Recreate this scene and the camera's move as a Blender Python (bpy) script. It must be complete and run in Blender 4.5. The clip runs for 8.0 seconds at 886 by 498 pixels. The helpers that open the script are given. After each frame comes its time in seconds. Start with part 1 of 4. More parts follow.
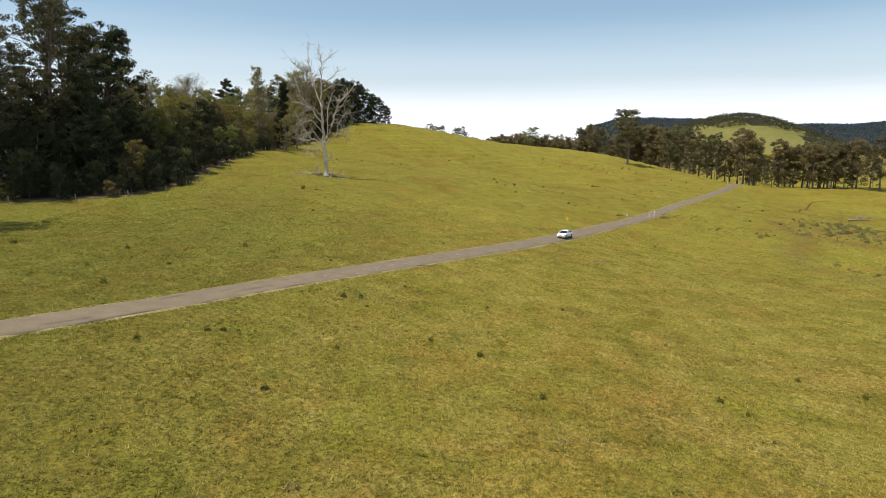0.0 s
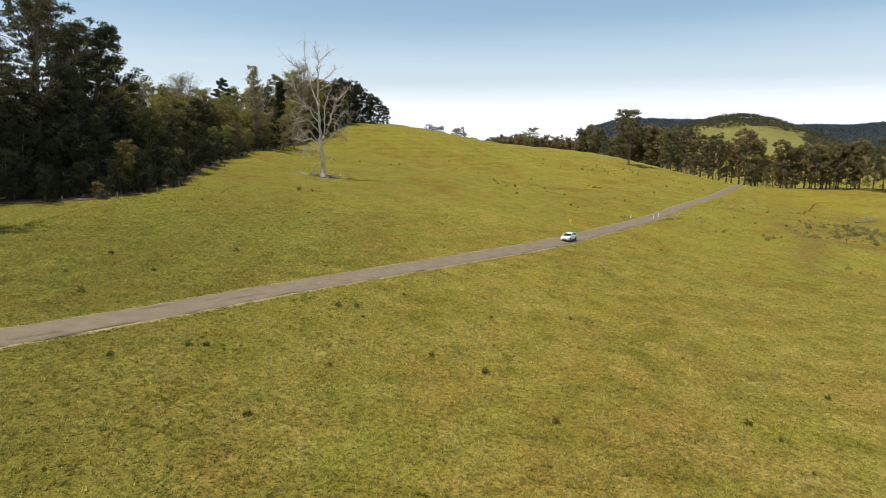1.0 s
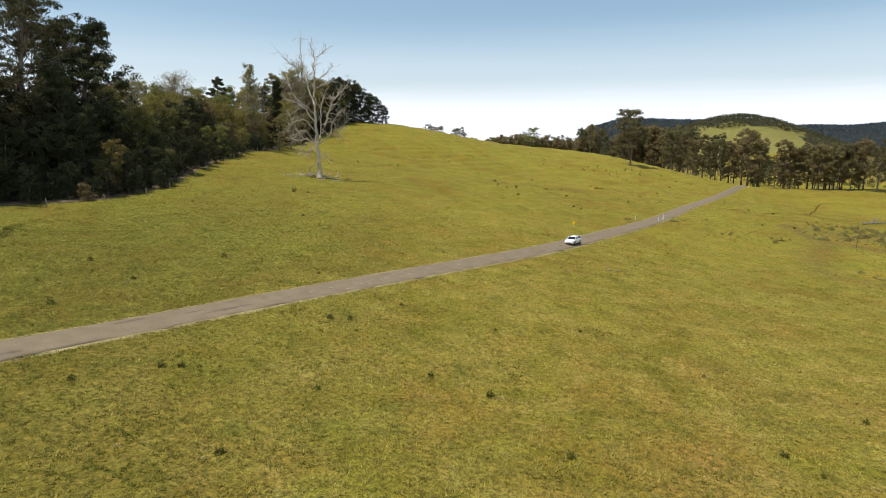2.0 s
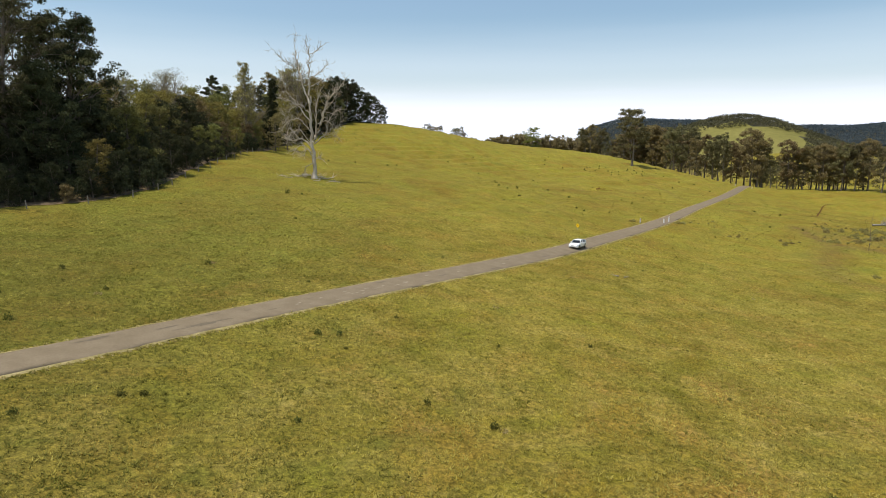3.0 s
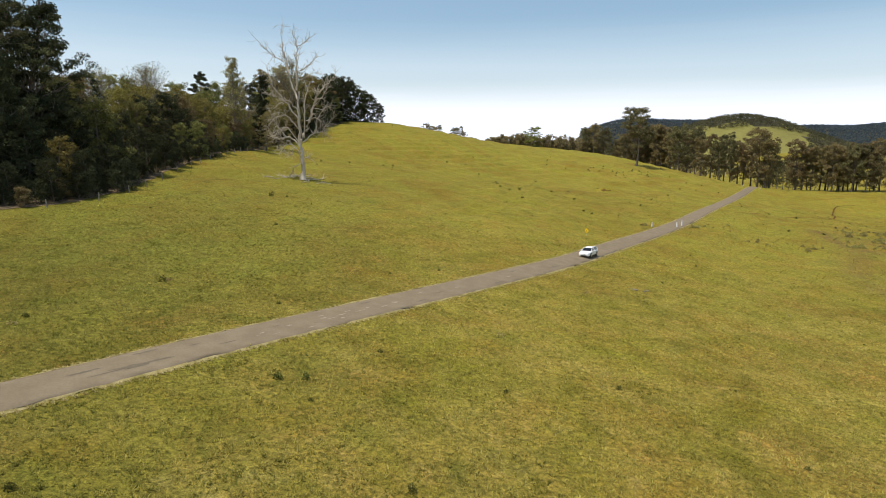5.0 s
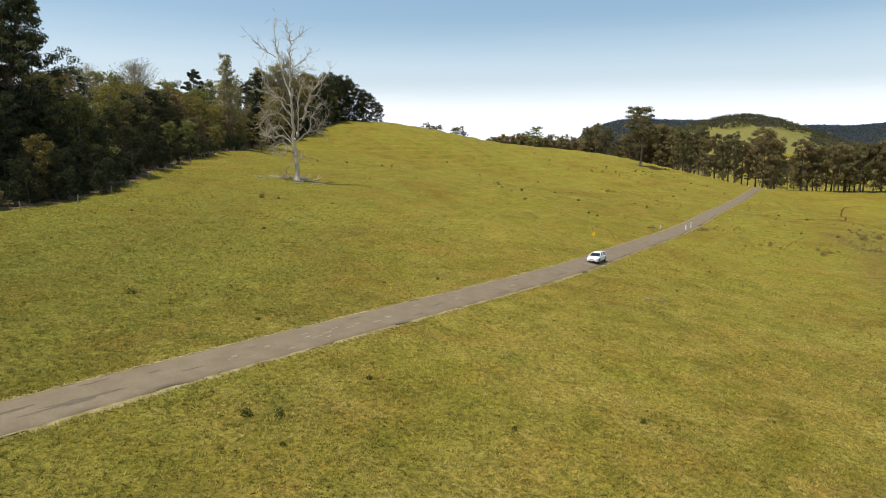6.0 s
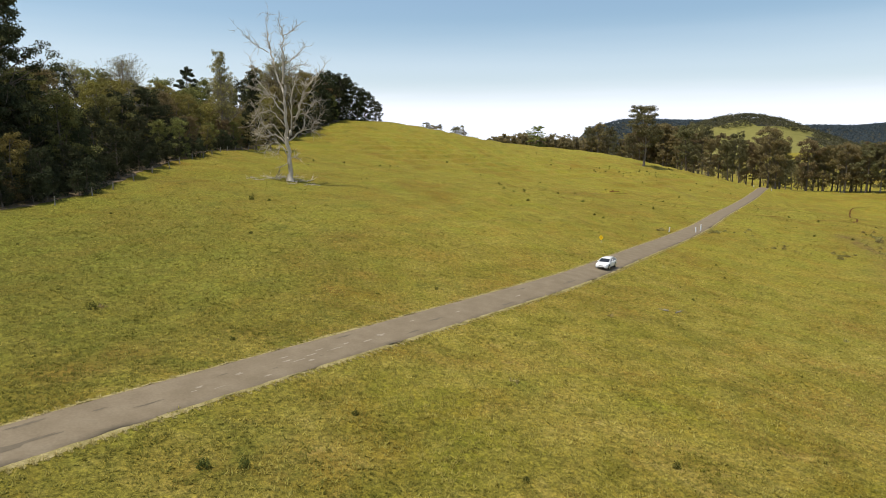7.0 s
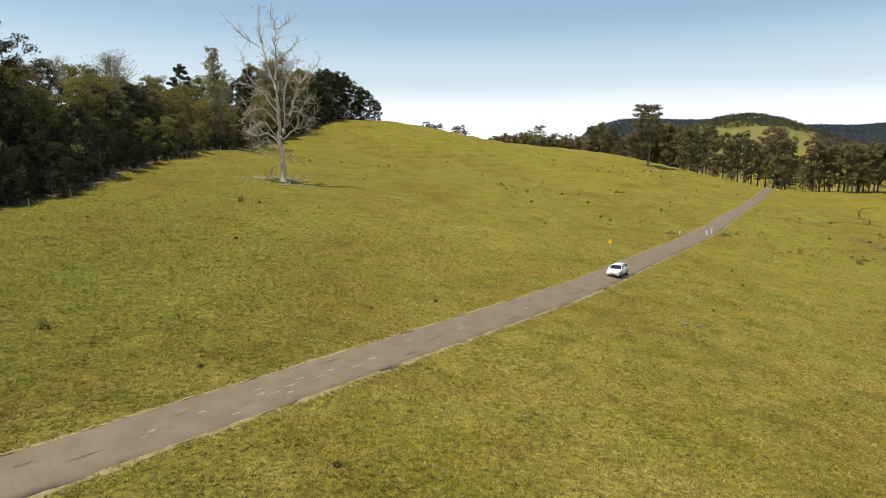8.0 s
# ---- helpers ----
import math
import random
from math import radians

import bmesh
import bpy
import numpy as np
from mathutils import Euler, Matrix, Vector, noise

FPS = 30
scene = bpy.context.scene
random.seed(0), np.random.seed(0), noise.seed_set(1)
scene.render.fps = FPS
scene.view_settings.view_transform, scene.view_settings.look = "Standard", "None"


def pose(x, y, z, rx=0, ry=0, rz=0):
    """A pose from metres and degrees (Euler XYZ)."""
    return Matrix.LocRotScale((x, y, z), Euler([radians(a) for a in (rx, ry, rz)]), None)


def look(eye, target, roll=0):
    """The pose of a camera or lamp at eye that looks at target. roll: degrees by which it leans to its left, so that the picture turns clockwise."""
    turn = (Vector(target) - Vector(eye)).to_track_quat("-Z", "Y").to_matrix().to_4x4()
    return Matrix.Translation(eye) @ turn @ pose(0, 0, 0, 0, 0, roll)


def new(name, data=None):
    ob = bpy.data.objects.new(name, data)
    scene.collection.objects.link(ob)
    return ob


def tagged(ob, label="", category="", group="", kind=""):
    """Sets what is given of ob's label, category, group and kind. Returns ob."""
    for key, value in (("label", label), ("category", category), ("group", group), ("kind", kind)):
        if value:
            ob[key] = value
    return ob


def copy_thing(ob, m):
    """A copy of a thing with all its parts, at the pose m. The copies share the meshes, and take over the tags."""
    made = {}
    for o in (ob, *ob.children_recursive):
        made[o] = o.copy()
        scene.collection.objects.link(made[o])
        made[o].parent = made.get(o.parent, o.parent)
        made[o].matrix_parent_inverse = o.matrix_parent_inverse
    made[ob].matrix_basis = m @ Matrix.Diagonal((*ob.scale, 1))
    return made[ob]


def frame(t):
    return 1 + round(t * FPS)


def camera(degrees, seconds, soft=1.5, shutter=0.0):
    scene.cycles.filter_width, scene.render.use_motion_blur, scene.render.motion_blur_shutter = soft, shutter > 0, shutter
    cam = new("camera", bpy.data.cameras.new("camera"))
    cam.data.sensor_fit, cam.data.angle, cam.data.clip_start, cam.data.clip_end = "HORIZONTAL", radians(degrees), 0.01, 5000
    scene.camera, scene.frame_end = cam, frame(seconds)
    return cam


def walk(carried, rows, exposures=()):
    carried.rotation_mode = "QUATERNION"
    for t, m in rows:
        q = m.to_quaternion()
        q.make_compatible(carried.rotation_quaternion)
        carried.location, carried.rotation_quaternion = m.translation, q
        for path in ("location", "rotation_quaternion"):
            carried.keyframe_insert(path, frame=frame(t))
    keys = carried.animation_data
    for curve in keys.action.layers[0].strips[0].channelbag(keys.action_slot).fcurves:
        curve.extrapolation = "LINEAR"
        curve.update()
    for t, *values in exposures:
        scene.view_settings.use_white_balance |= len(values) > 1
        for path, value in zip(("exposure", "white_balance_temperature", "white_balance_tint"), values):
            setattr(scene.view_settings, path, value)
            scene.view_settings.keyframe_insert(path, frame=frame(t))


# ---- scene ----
cam = camera(72.1, 8.0, 0.65)
METRES, EYE, TILT, LEAN, TURN = 40.0, 15.79, -9.5, 0.0, 0.0
ROWS = [
    (0.0, 0.0, 0.0, 0.0, -0.0, 0.0, -0.0),
    (0.5, -0.0026, 0.0433, 0.0052, -0.08, 0.04, 0.0),
    (1.0, -0.0054, 0.0934, 0.0126, -0.1, 0.06, 0.02),
    (1.5, -0.0072, 0.1434, 0.0207, -0.13, 0.07, 0.02),
    (3.0, -0.0042, 0.314, 0.0467, -0.2, 0.11, 0.04),
    (3.5, -0.0015, 0.3719, 0.0548, -0.22, 0.11, 0.05),
    (4.0, 0.0015, 0.4367, 0.0632, -0.24, 0.13, 0.04),
    (4.5, 0.0044, 0.4989, 0.0715, -0.23, 0.14, 0.05),
    (6.0, 0.0112, 0.7081, 0.0992, -0.18, 0.18, 0.05),
    (6.5, 0.013, 0.775, 0.1086, -0.15, 0.19, 0.05),
    (7.0, 0.0144, 0.8481, 0.1189, -0.15, 0.18, 0.07),
    (7.5, 0.0152, 0.9162, 0.1284, -0.13, 0.18, 0.07),
    (8.0, 0.0158, 0.9895, 0.1398, -0.11, 0.17, 0.07),
]
walk(cam, [(t, pose(0, 0, EYE, TILT, LEAN, TURN) @ pose(METRES * x, METRES * y, METRES * z, 90 + pitch, roll, yaw)) for t, x, y, z, yaw, pitch, roll in ROWS], [(0.0, 0.08, 6720, 9), (8.0, 0.08, 6720, 9)])

# ---- world, sun ----
SUN = Vector((-0.42, -0.12, 1.15)).normalized()
world = bpy.data.worlds.new("world")
scene.world = world
world.use_nodes = True
wn, wl = world.node_tree.nodes, world.node_tree.links
wn.clear()
sky = wn.new("ShaderNodeTexSky")
sky.sky_type, sky.sun_disc = "NISHITA", False
sky.sun_elevation = math.asin(SUN.z)
sky.sun_rotation = math.atan2(SUN.x, SUN.y)
sky.air_density, sky.dust_density, sky.ozone_density = 1.0, 2.0, 1.5
back = wn.new("ShaderNodeBackground")
back.inputs["Strength"].default_value = 0.132
# thin bright haze low over the horizon, all the way round
wco = wn.new("ShaderNodeTexCoord")
wsep = wn.new("ShaderNodeSeparateXYZ")
wl.new(wco.outputs["Generated"], wsep.inputs[0])
wmap = wn.new("ShaderNodeMapping")
wmap.inputs["Scale"].default_value = (1.2, 1.2, 14)
wl.new(wco.outputs["Generated"], wmap.inputs[0])
wno = wn.new("ShaderNodeTexNoise")
wno.inputs["Scale"].default_value, wno.inputs["Detail"].default_value = 1.6, 4
wl.new(wmap.outputs[0], wno.inputs["Vector"])
wadd = wn.new("ShaderNodeMath")
wadd.operation = "MULTIPLY_ADD"
wl.new(wno.outputs["Fac"], wadd.inputs[0])
wadd.inputs[1].default_value = -0.03
wl.new(wsep.outputs["Z"], wadd.inputs[2])
wramp = wn.new("ShaderNodeValToRGB")
wramp.color_ramp.interpolation = "EASE"
wramp.color_ramp.elements[0].position, wramp.color_ramp.elements[0].color = 0.03, (1, 1, 1, 1)
wramp.color_ramp.elements[1].position, wramp.color_ramp.elements[1].color = 0.185, (0, 0, 0, 1)
middle = wramp.color_ramp.elements.new(0.100)
middle.color = (0.30, 0.30, 0.30, 1)
wl.new(wadd.outputs[0], wramp.inputs[0])
wmix = wn.new("ShaderNodeMix")
wmix.data_type = "RGBA"
wl.new(wramp.outputs[0], wmix.inputs[0])
wtint = wn.new("ShaderNodeMix")
wtint.data_type, wtint.blend_type = "RGBA", "MULTIPLY"
wtint.inputs[0].default_value = 1.0
wl.new(sky.outputs[0], wtint.inputs[6])
wtint.inputs[7].default_value = (1.05, 1.13, 1.12, 1)
wl.new(wtint.outputs[2], wmix.inputs[6])
wmix.inputs[7].default_value = (7.5, 8.0, 9.2, 1)
wl.new(wmix.outputs[2], back.inputs["Color"])
wout = wn.new("ShaderNodeOutputWorld")
wl.new(back.outputs[0], wout.inputs[0])

lamp = bpy.data.lights.new("sun", "SUN")
lamp.energy, lamp.angle, lamp.color = 3.88, radians(0.6), (1.0, 0.94, 0.84)
sun = new("sun", lamp)
sun.matrix_world = look(SUN * 300, (0, 0, 0))

# ---- materials ----


def mat(name, stops, scale=1.0, detail=6.0, fine=None, bump=0.0, bump_scale=20.0, rough=0.9, metal=0.0, island=0.0, leaf=0.0, stretch=(1, 1, 1), spec=0.3):
    """Colours run through a noise at `scale`; fine=(scale, amount) adds a second one; island varies each loose piece; leaf lets light through."""
    m = bpy.data.materials.new(name)
    m.use_nodes = True
    n, l = m.node_tree.nodes, m.node_tree.links
    b = n["Principled BSDF"]
    b.inputs["Roughness"].default_value, b.inputs["Metallic"].default_value = rough, metal
    b.inputs["Specular IOR Level"].default_value = spec
    co = n.new("ShaderNodeTexCoord")
    mp = n.new("ShaderNodeMapping")
    mp.inputs["Scale"].default_value = stretch
    l.new(co.outputs["Object"], mp.inputs[0])
    no = n.new("ShaderNodeTexNoise")
    no.inputs["Scale"].default_value, no.inputs["Detail"].default_value = scale, detail
    l.new(mp.outputs[0], no.inputs["Vector"])
    ramp = n.new("ShaderNodeValToRGB")
    while len(ramp.color_ramp.elements) < len(stops):
        ramp.color_ramp.elements.new(0.5)
    for e, (p, c) in zip(ramp.color_ramp.elements, stops):
        e.position, e.color = p, (*c, 1)
    l.new(no.outputs["Fac"], ramp.inputs[0])
    out = ramp.outputs[0]

    def scaled(socket, factor):
        hsv = n.new("ShaderNodeHueSaturation")
        l.new(socket, hsv.inputs["Color"])
        l.new(factor, hsv.inputs["Value"])
        return hsv.outputs[0]

    def spread(socket, low, high):
        r = n.new("ShaderNodeMapRange")
        r.inputs["To Min"].default_value, r.inputs["To Max"].default_value = low, high
        l.new(socket, r.inputs["Value"])
        return r.outputs[0]

    if fine:
        nf = n.new("ShaderNodeTexNoise")
        nf.inputs["Scale"].default_value, nf.inputs["Detail"].default_value = fine[0], 4
        l.new(mp.outputs[0], nf.inputs["Vector"])
        out = scaled(out, spread(nf.outputs["Fac"], 1 - 2 * fine[1], 1 + 2 * fine[1]))
    if island:
        g = n.new("ShaderNodeNewGeometry")
        out = scaled(out, spread(g.outputs["Random Per Island"], 1 - island, 1 + island))
        oi = n.new("ShaderNodeObjectInfo")
        hs = n.new("ShaderNodeHueSaturation")
        l.new(out, hs.inputs["Color"])
        l.new(spread(oi.outputs["Random"], 0.485, 0.515), hs.inputs["Hue"])
        l.new(spread(oi.outputs["Random"], 0.8, 1.25), hs.inputs["Value"])
        out = hs.outputs[0]
    l.new(out, b.inputs["Base Color"])
    if bump:
        nb = n.new("ShaderNodeTexNoise")
        nb.inputs["Scale"].default_value, nb.inputs["Detail"].default_value = bump_scale, 5
        l.new(mp.outputs[0], nb.inputs["Vector"])
        bp = n.new("ShaderNodeBump")
        bp.inputs["Strength"].default_value, bp.inputs["Distance"].default_value = 1.0, bump
        l.new(nb.outputs["Fac"], bp.inputs["Height"])
        l.new(bp.outputs[0], b.inputs["Normal"])
    if leaf:
        tr = n.new("ShaderNodeBsdfTranslucent")
        l.new(out, tr.inputs["Color"])
        mx = n.new("ShaderNodeMixShader")
        mx.inputs[0].default_value = leaf
        l.new(b.outputs[0], mx.inputs[1])
        l.new(tr.outputs[0], mx.inputs[2])
        l.new(mx.outputs[0], n["Material Output"].inputs["Surface"])
    return m


def two(a, b):
    return [(0.3, a), (0.7, b)]


def pasture():
    """Short grass: green and dry patches, trodden brown spots, and a fine tussocky grain."""
    m = bpy.data.materials.new("pasture_grass")
    m.use_nodes = True
    n, l = m.node_tree.nodes, m.node_tree.links
    b = n["Principled BSDF"]
    b.inputs["Roughness"].default_value, b.inputs["Specular IOR Level"].default_value = 0.95, 0.08
    co = n.new("ShaderNodeTexCoord")

    def cloud(scale, detail, rough=0.55, warp=0.0):
        t = n.new("ShaderNodeTexNoise")
        t.inputs["Scale"].default_value, t.inputs["Detail"].default_value = scale, detail
        t.inputs["Roughness"].default_value, t.inputs["Distortion"].default_value = rough, warp
        l.new(co.outputs["Object"], t.inputs["Vector"])
        return t.outputs["Fac"]

    def ramp(socket, stops):
        r = n.new("ShaderNodeValToRGB")
        while len(r.color_ramp.elements) < len(stops):
            r.color_ramp.elements.new(0.5)
        for e, (p, c) in zip(r.color_ramp.elements, stops):
            e.position, e.color = p, (*c, 1)
        l.new(socket, r.inputs[0])
        return r.outputs[0]

    def mix(kind, fac, a, b2):
        x = n.new("ShaderNodeMix")
        x.data_type, x.blend_type = "RGBA", kind
        if isinstance(fac, float):
            x.inputs[0].default_value = fac
        else:
            l.new(fac, x.inputs[0])
        l.new(a, x.inputs[6])
        l.new(b2, x.inputs[7])
        return x.outputs[2]

    green = ramp(cloud(0.30, 7, 0.6, 0.4), [(0.30, (0.144, 0.137, 0.019)), (0.52, (0.183, 0.166, 0.022)), (0.70, (0.213, 0.185, 0.029))])
    clover = ramp(cloud(0.8, 6, 0.6, 0.4), [(0.30, (0.105, 0.108, 0.019)), (0.70, (0.161, 0.153, 0.028))])
    dry = ramp(cloud(0.7, 8, 0.7, 0.6), [(0.30, (0.200, 0.154, 0.034)), (0.50, (0.275, 0.214, 0.049)), (0.72, (0.363, 0.287, 0.098))])
    lush = ramp(cloud(0.16, 8, 0.62, 0.6), [(0.56, (0, 0, 0)), (0.70, (0.85, 0.85, 0.85))])
    where = ramp(cloud(0.085, 10, 0.72, 1.0), [(0.38, (0, 0, 0)), (0.64, (0.9, 0.9, 0.9))])
    # the hillside stays greener than the flat near the road
    xyz = n.new("ShaderNodeSeparateXYZ")
    l.new(co.outputs["Object"], xyz.inputs[0])
    hill = n.new("ShaderNodeMapRange")
    for key, value in (("From Min", 55.0), ("From Max", 150.0), ("To Min", 1.2), ("To Max", 0.40)):
        hill.inputs[key].default_value = value
    l.new(xyz.outputs["Y"], hill.inputs["Value"])
    dryness = n.new("ShaderNodeMath")
    dryness.operation = "MULTIPLY"
    l.new(where, dryness.inputs[0])
    l.new(hill.outputs[0], dryness.inputs[1])
    # darker, greener sward on the uphill side of the road; unchanged on the open flat
    verdant = n.new("ShaderNodeMapRange")
    for key, value in (("From Min", -32.0), ("From Max", 6.0), ("To Min", 0.90), ("To Max", 0.0)):
        verdant.inputs[key].default_value = value
    l.new(xyz.outputs["X"], verdant.inputs["Value"])
    nearby = n.new("ShaderNodeMapRange")
    for key, value in (("From Min", 90.0), ("From Max", 190.0), ("To Min", 1.0), ("To Max", 0.25)):
        nearby.inputs[key].default_value = value
    l.new(xyz.outputs["Y"], nearby.inputs["Value"])
    verdant_near = n.new("ShaderNodeMath")
    verdant_near.operation = "MULTIPLY"
    l.new(verdant.outputs[0], verdant_near.inputs[0])
    l.new(nearby.outputs[0], verdant_near.inputs[1])
    greener = n.new("ShaderNodeMath")
    greener.operation, greener.use_clamp = "ADD", True
    l.new(lush, greener.inputs[0])
    l.new(verdant_near.outputs[0], greener.inputs[1])
    soil = n.new("ShaderNodeAttribute")
    soil.attribute_name = "bare"
    ragged = n.new("ShaderNodeMath")
    ragged.operation, ragged.use_clamp = "MULTIPLY", True
    l.new(soil.outputs["Fac"], ragged.inputs[0])
    l.new(ramp(cloud(0.5, 8, 0.7, 0.5), [(0.36, (0.25, 0.25, 0.25)), (0.60, (1.3, 1.3, 1.3))]), ragged.inputs[1])
    earth = ramp(cloud(0.9, 6, 0.65), [(0.30, (0.100, 0.068, 0.022)), (0.70, (0.180, 0.125, 0.042))])
    sward = mix("MIX", greener.outputs[0], mix("MIX", dryness.outputs[0], green, dry), clover)
    base = mix("MIX", ragged.outputs[0], sward, earth)
    grain = ramp(cloud(3.0, 6, 0.75, 0.6), [(0.38, (0.55, 0.56, 0.52)), (0.50, (1.06, 1.05, 1.03)), (0.62, (1.50, 1.44, 1.36))])
    speck = ramp(cloud(8.0, 4, 0.75, 1.5), [(0.39, (0.64, 0.64, 0.61)), (0.50, (1.04, 1.03, 1.02)), (0.61, (1.42, 1.38, 1.30))])
    worn = ramp(cloud(0.13, 8, 0.66, 0.9), [(0.36, (1.0, 0.88, 0.86)), (0.50, (1.0, 0.99, 1.0)), (0.66, (0.96, 1.02, 1.0))])
    broad = ramp(cloud(0.032, 8, 0.62, 1.2), [(0.34, (0.90, 0.79, 0.80)), (0.48, (0.99, 0.97, 0.97)), (0.62, (1.03, 1.06, 1.00))])
    out = mix("MULTIPLY", 1.0, mix("MULTIPLY", 1.0, mix("MULTIPLY", 1.0, mix("MULTIPLY", 1.0, base, worn), broad), grain), speck)
    l.new(out, b.inputs["Base Color"])
    bp = n.new("ShaderNodeBump")
    bp.inputs["Strength"].default_value, bp.inputs["Distance"].default_value = 1.0, 0.15
    l.new(cloud(5.5, 6, 0.75, 0.8), bp.inputs["Height"])
    l.new(bp.outputs[0], b.inputs["Normal"])
    return m


GRASS = pasture()
BLADE = mat("grass_blades", two((0.221, 0.195, 0.037), (0.486, 0.398, 0.111)), 0.3, 5, (2.4, 0.48), island=0.12, leaf=0.55, spec=0.1)
BLADE_HILL = mat("hillside_grass_blades", two((0.159, 0.144, 0.028), (0.301, 0.251, 0.063)), 0.3, 5, (1.2, 0.42), island=0.12, leaf=0.55, spec=0.1)
BLADE_GREEN = mat("green_grass_blades", two((0.160, 0.159, 0.030), (0.328, 0.290, 0.075)), 0.3, 5, (2.4, 0.48), island=0.12, leaf=0.55, spec=0.1)
WEED = mat("weed_leaves", two((0.072, 0.081, 0.018), (0.156, 0.153, 0.039)), 0.8, 3, island=0.35, leaf=0.4, spec=0.1)
ASPHALT = mat("asphalt", [(0.3, (0.175, 0.139, 0.092)), (0.5, (0.193, 0.153, 0.103)), (0.7, (0.214, 0.172, 0.118))], 0.7, 10, (7.0, 0.10), 0.008, 40, 0.95, spec=0.06)
PATCH = mat("asphalt_patch", two((0.110, 0.088, 0.058), (0.145, 0.116, 0.078)), 2, 5, bump=0.008, bump_scale=30)
SCUFF = mat("worn_pale_gravel", two((0.235, 0.195, 0.14), (0.33, 0.28, 0.21)), 3, 5, bump=0.01, bump_scale=30)
VERGE = mat("dry_verge", two((0.20, 0.165, 0.045), (0.38, 0.31, 0.15)), 1.5, 7, (12, 0.2), 0.05, 18)
EARTH = mat("bare_earth", two((0.075, 0.038, 0.010), (0.135, 0.072, 0.020)), 0.6, 7, (6, 0.2), 0.05, 8, spec=0.04)
BARK_TWIG = mat("grey_twig_bark", two((0.15, 0.125, 0.09), (0.30, 0.255, 0.19)), 1.2, 6, (8, 0.15), 0.03, 9, stretch=(1, 1, 0.25))
BARK = mat("grey_brown_bark", two((0.09, 0.07, 0.05), (0.22, 0.18, 0.14)), 1.2, 6, (8, 0.15), 0.04, 8, stretch=(1, 1, 0.25))
LEAF_EUC = mat("gum_leaves", two((0.125, 0.118, 0.050), (0.22, 0.192, 0.088)), 0.3, 3, island=0.42, leaf=0.38)
# gum leaves of the distant belt, paled so the colour holds the haze
LEAF_HAZED = mat("hazed_gum_leaves", two((0.25, 0.215, 0.105), (0.42, 0.35, 0.175)), 0.1, 3, island=0.35, leaf=0.5)
LEAF_GUM = mat("dark_gum_leaves", two((0.078, 0.081, 0.036), (0.143, 0.133, 0.060)), 0.3, 3, island=0.42, leaf=0.25)
DEAD_BARK = mat("bleached_dead_wood", two((0.351, 0.293, 0.224), (0.605, 0.537, 0.439)), 1.5, 6, (9, 0.2), 0.04, 9, stretch=(1, 1, 0.25))
STRAW = mat("straw_blades", two((0.32, 0.25, 0.08), (0.52, 0.43, 0.22)), 1.0, 4, island=0.3, leaf=0.4, spec=0.1)
LEAF_RED = mat("russet_gum_leaves", two((0.166, 0.131, 0.056), (0.283, 0.210, 0.100)), 0.3, 3, island=0.42, leaf=0.38)
LEAF_DARK = mat("dark_leaves", two((0.037, 0.043, 0.021), (0.073, 0.077, 0.035)), 0.3, 3, island=0.35, leaf=0.15, spec=0.12)
LEAF_OLIVE = mat("olive_leaves", two((0.162, 0.145, 0.035), (0.315, 0.262, 0.073)), 0.25, 3, island=0.42, leaf=0.25)
LEAF_GREEN = mat("green_leaves", two((0.121, 0.128, 0.038), (0.231, 0.215, 0.065)), 0.25, 3, island=0.42, leaf=0.25)
# green leaves of the round tree, with sunshine brightened into the colour
LEAF_SUNLIT = mat("sunlit_green_leaves", two((0.15, 0.18, 0.04), (0.27, 0.29, 0.075)), 0.3, 3, island=0.3, leaf=0.4)
LEAF_YELLOW = mat("yellow_leaves", two((0.22, 0.20, 0.07), (0.40, 0.35, 0.14)), 0.3, 3, island=0.35, leaf=0.35)
CANOPY = mat("far_canopy", two((0.067, 0.063, 0.034), (0.118, 0.103, 0.054)), 0.02, 4, (0.3, 0.2), island=0.15, leaf=0.4)
# the blue of the ridge leaves is distance haze put into the colour
CANOPY_HAZED = mat("hazed_ridge_canopy", two((0.057, 0.078, 0.088), (0.099, 0.125, 0.135)), 0.02, 4, (0.3, 0.2), island=0.12, leaf=0.4)
LITTER = mat("leaf_litter", two((0.105, 0.075, 0.042), (0.225, 0.158, 0.090)), 1.2, 7, (7, 0.25), 0.05, 10)
# forest floor, darkened to stand for the shade beneath the trees
FLOOR_SHADED = mat("shaded_forest_floor", two((0.026, 0.025, 0.012), (0.050, 0.045, 0.020)), 0.03, 6)
# grass of the far paddock, its colour dulled to carry distance haze
PADDOCK_HAZED = mat("hazed_paddock_grass", two((0.135, 0.128, 0.035), (0.20, 0.180, 0.055)), 0.012, 8, (0.15, 0.12), rough=0.95, spec=0.1)
WHITE_PAINT = mat("white_post_paint", two((0.82, 0.82, 0.80), (0.90, 0.90, 0.88)), 4, rough=0.5)
SIGN_YELLOW = mat("yellow_sign_face", two((0.85, 0.52, 0.01), (0.92, 0.58, 0.02)), 4, rough=0.5)
SIGN_BLACK = mat("black_sign_paint", two((0.015, 0.015, 0.015), (0.025, 0.025, 0.025)), 4, rough=0.5)
GALV = mat("galvanised_steel", two((0.38, 0.39, 0.40), (0.55, 0.56, 0.57)), 6, rough=0.45, metal=0.8)
OLD_WOOD = mat("weathered_wood", two((0.16, 0.14, 0.11), (0.34, 0.31, 0.26)), 3, 6, bump=0.01, bump_scale=20, stretch=(1, 1, 0.2))
RED_GLASS = mat("red_lens", two((0.4, 0.01, 0.01), (0.5, 0.02, 0.02)), 4, rough=0.2)
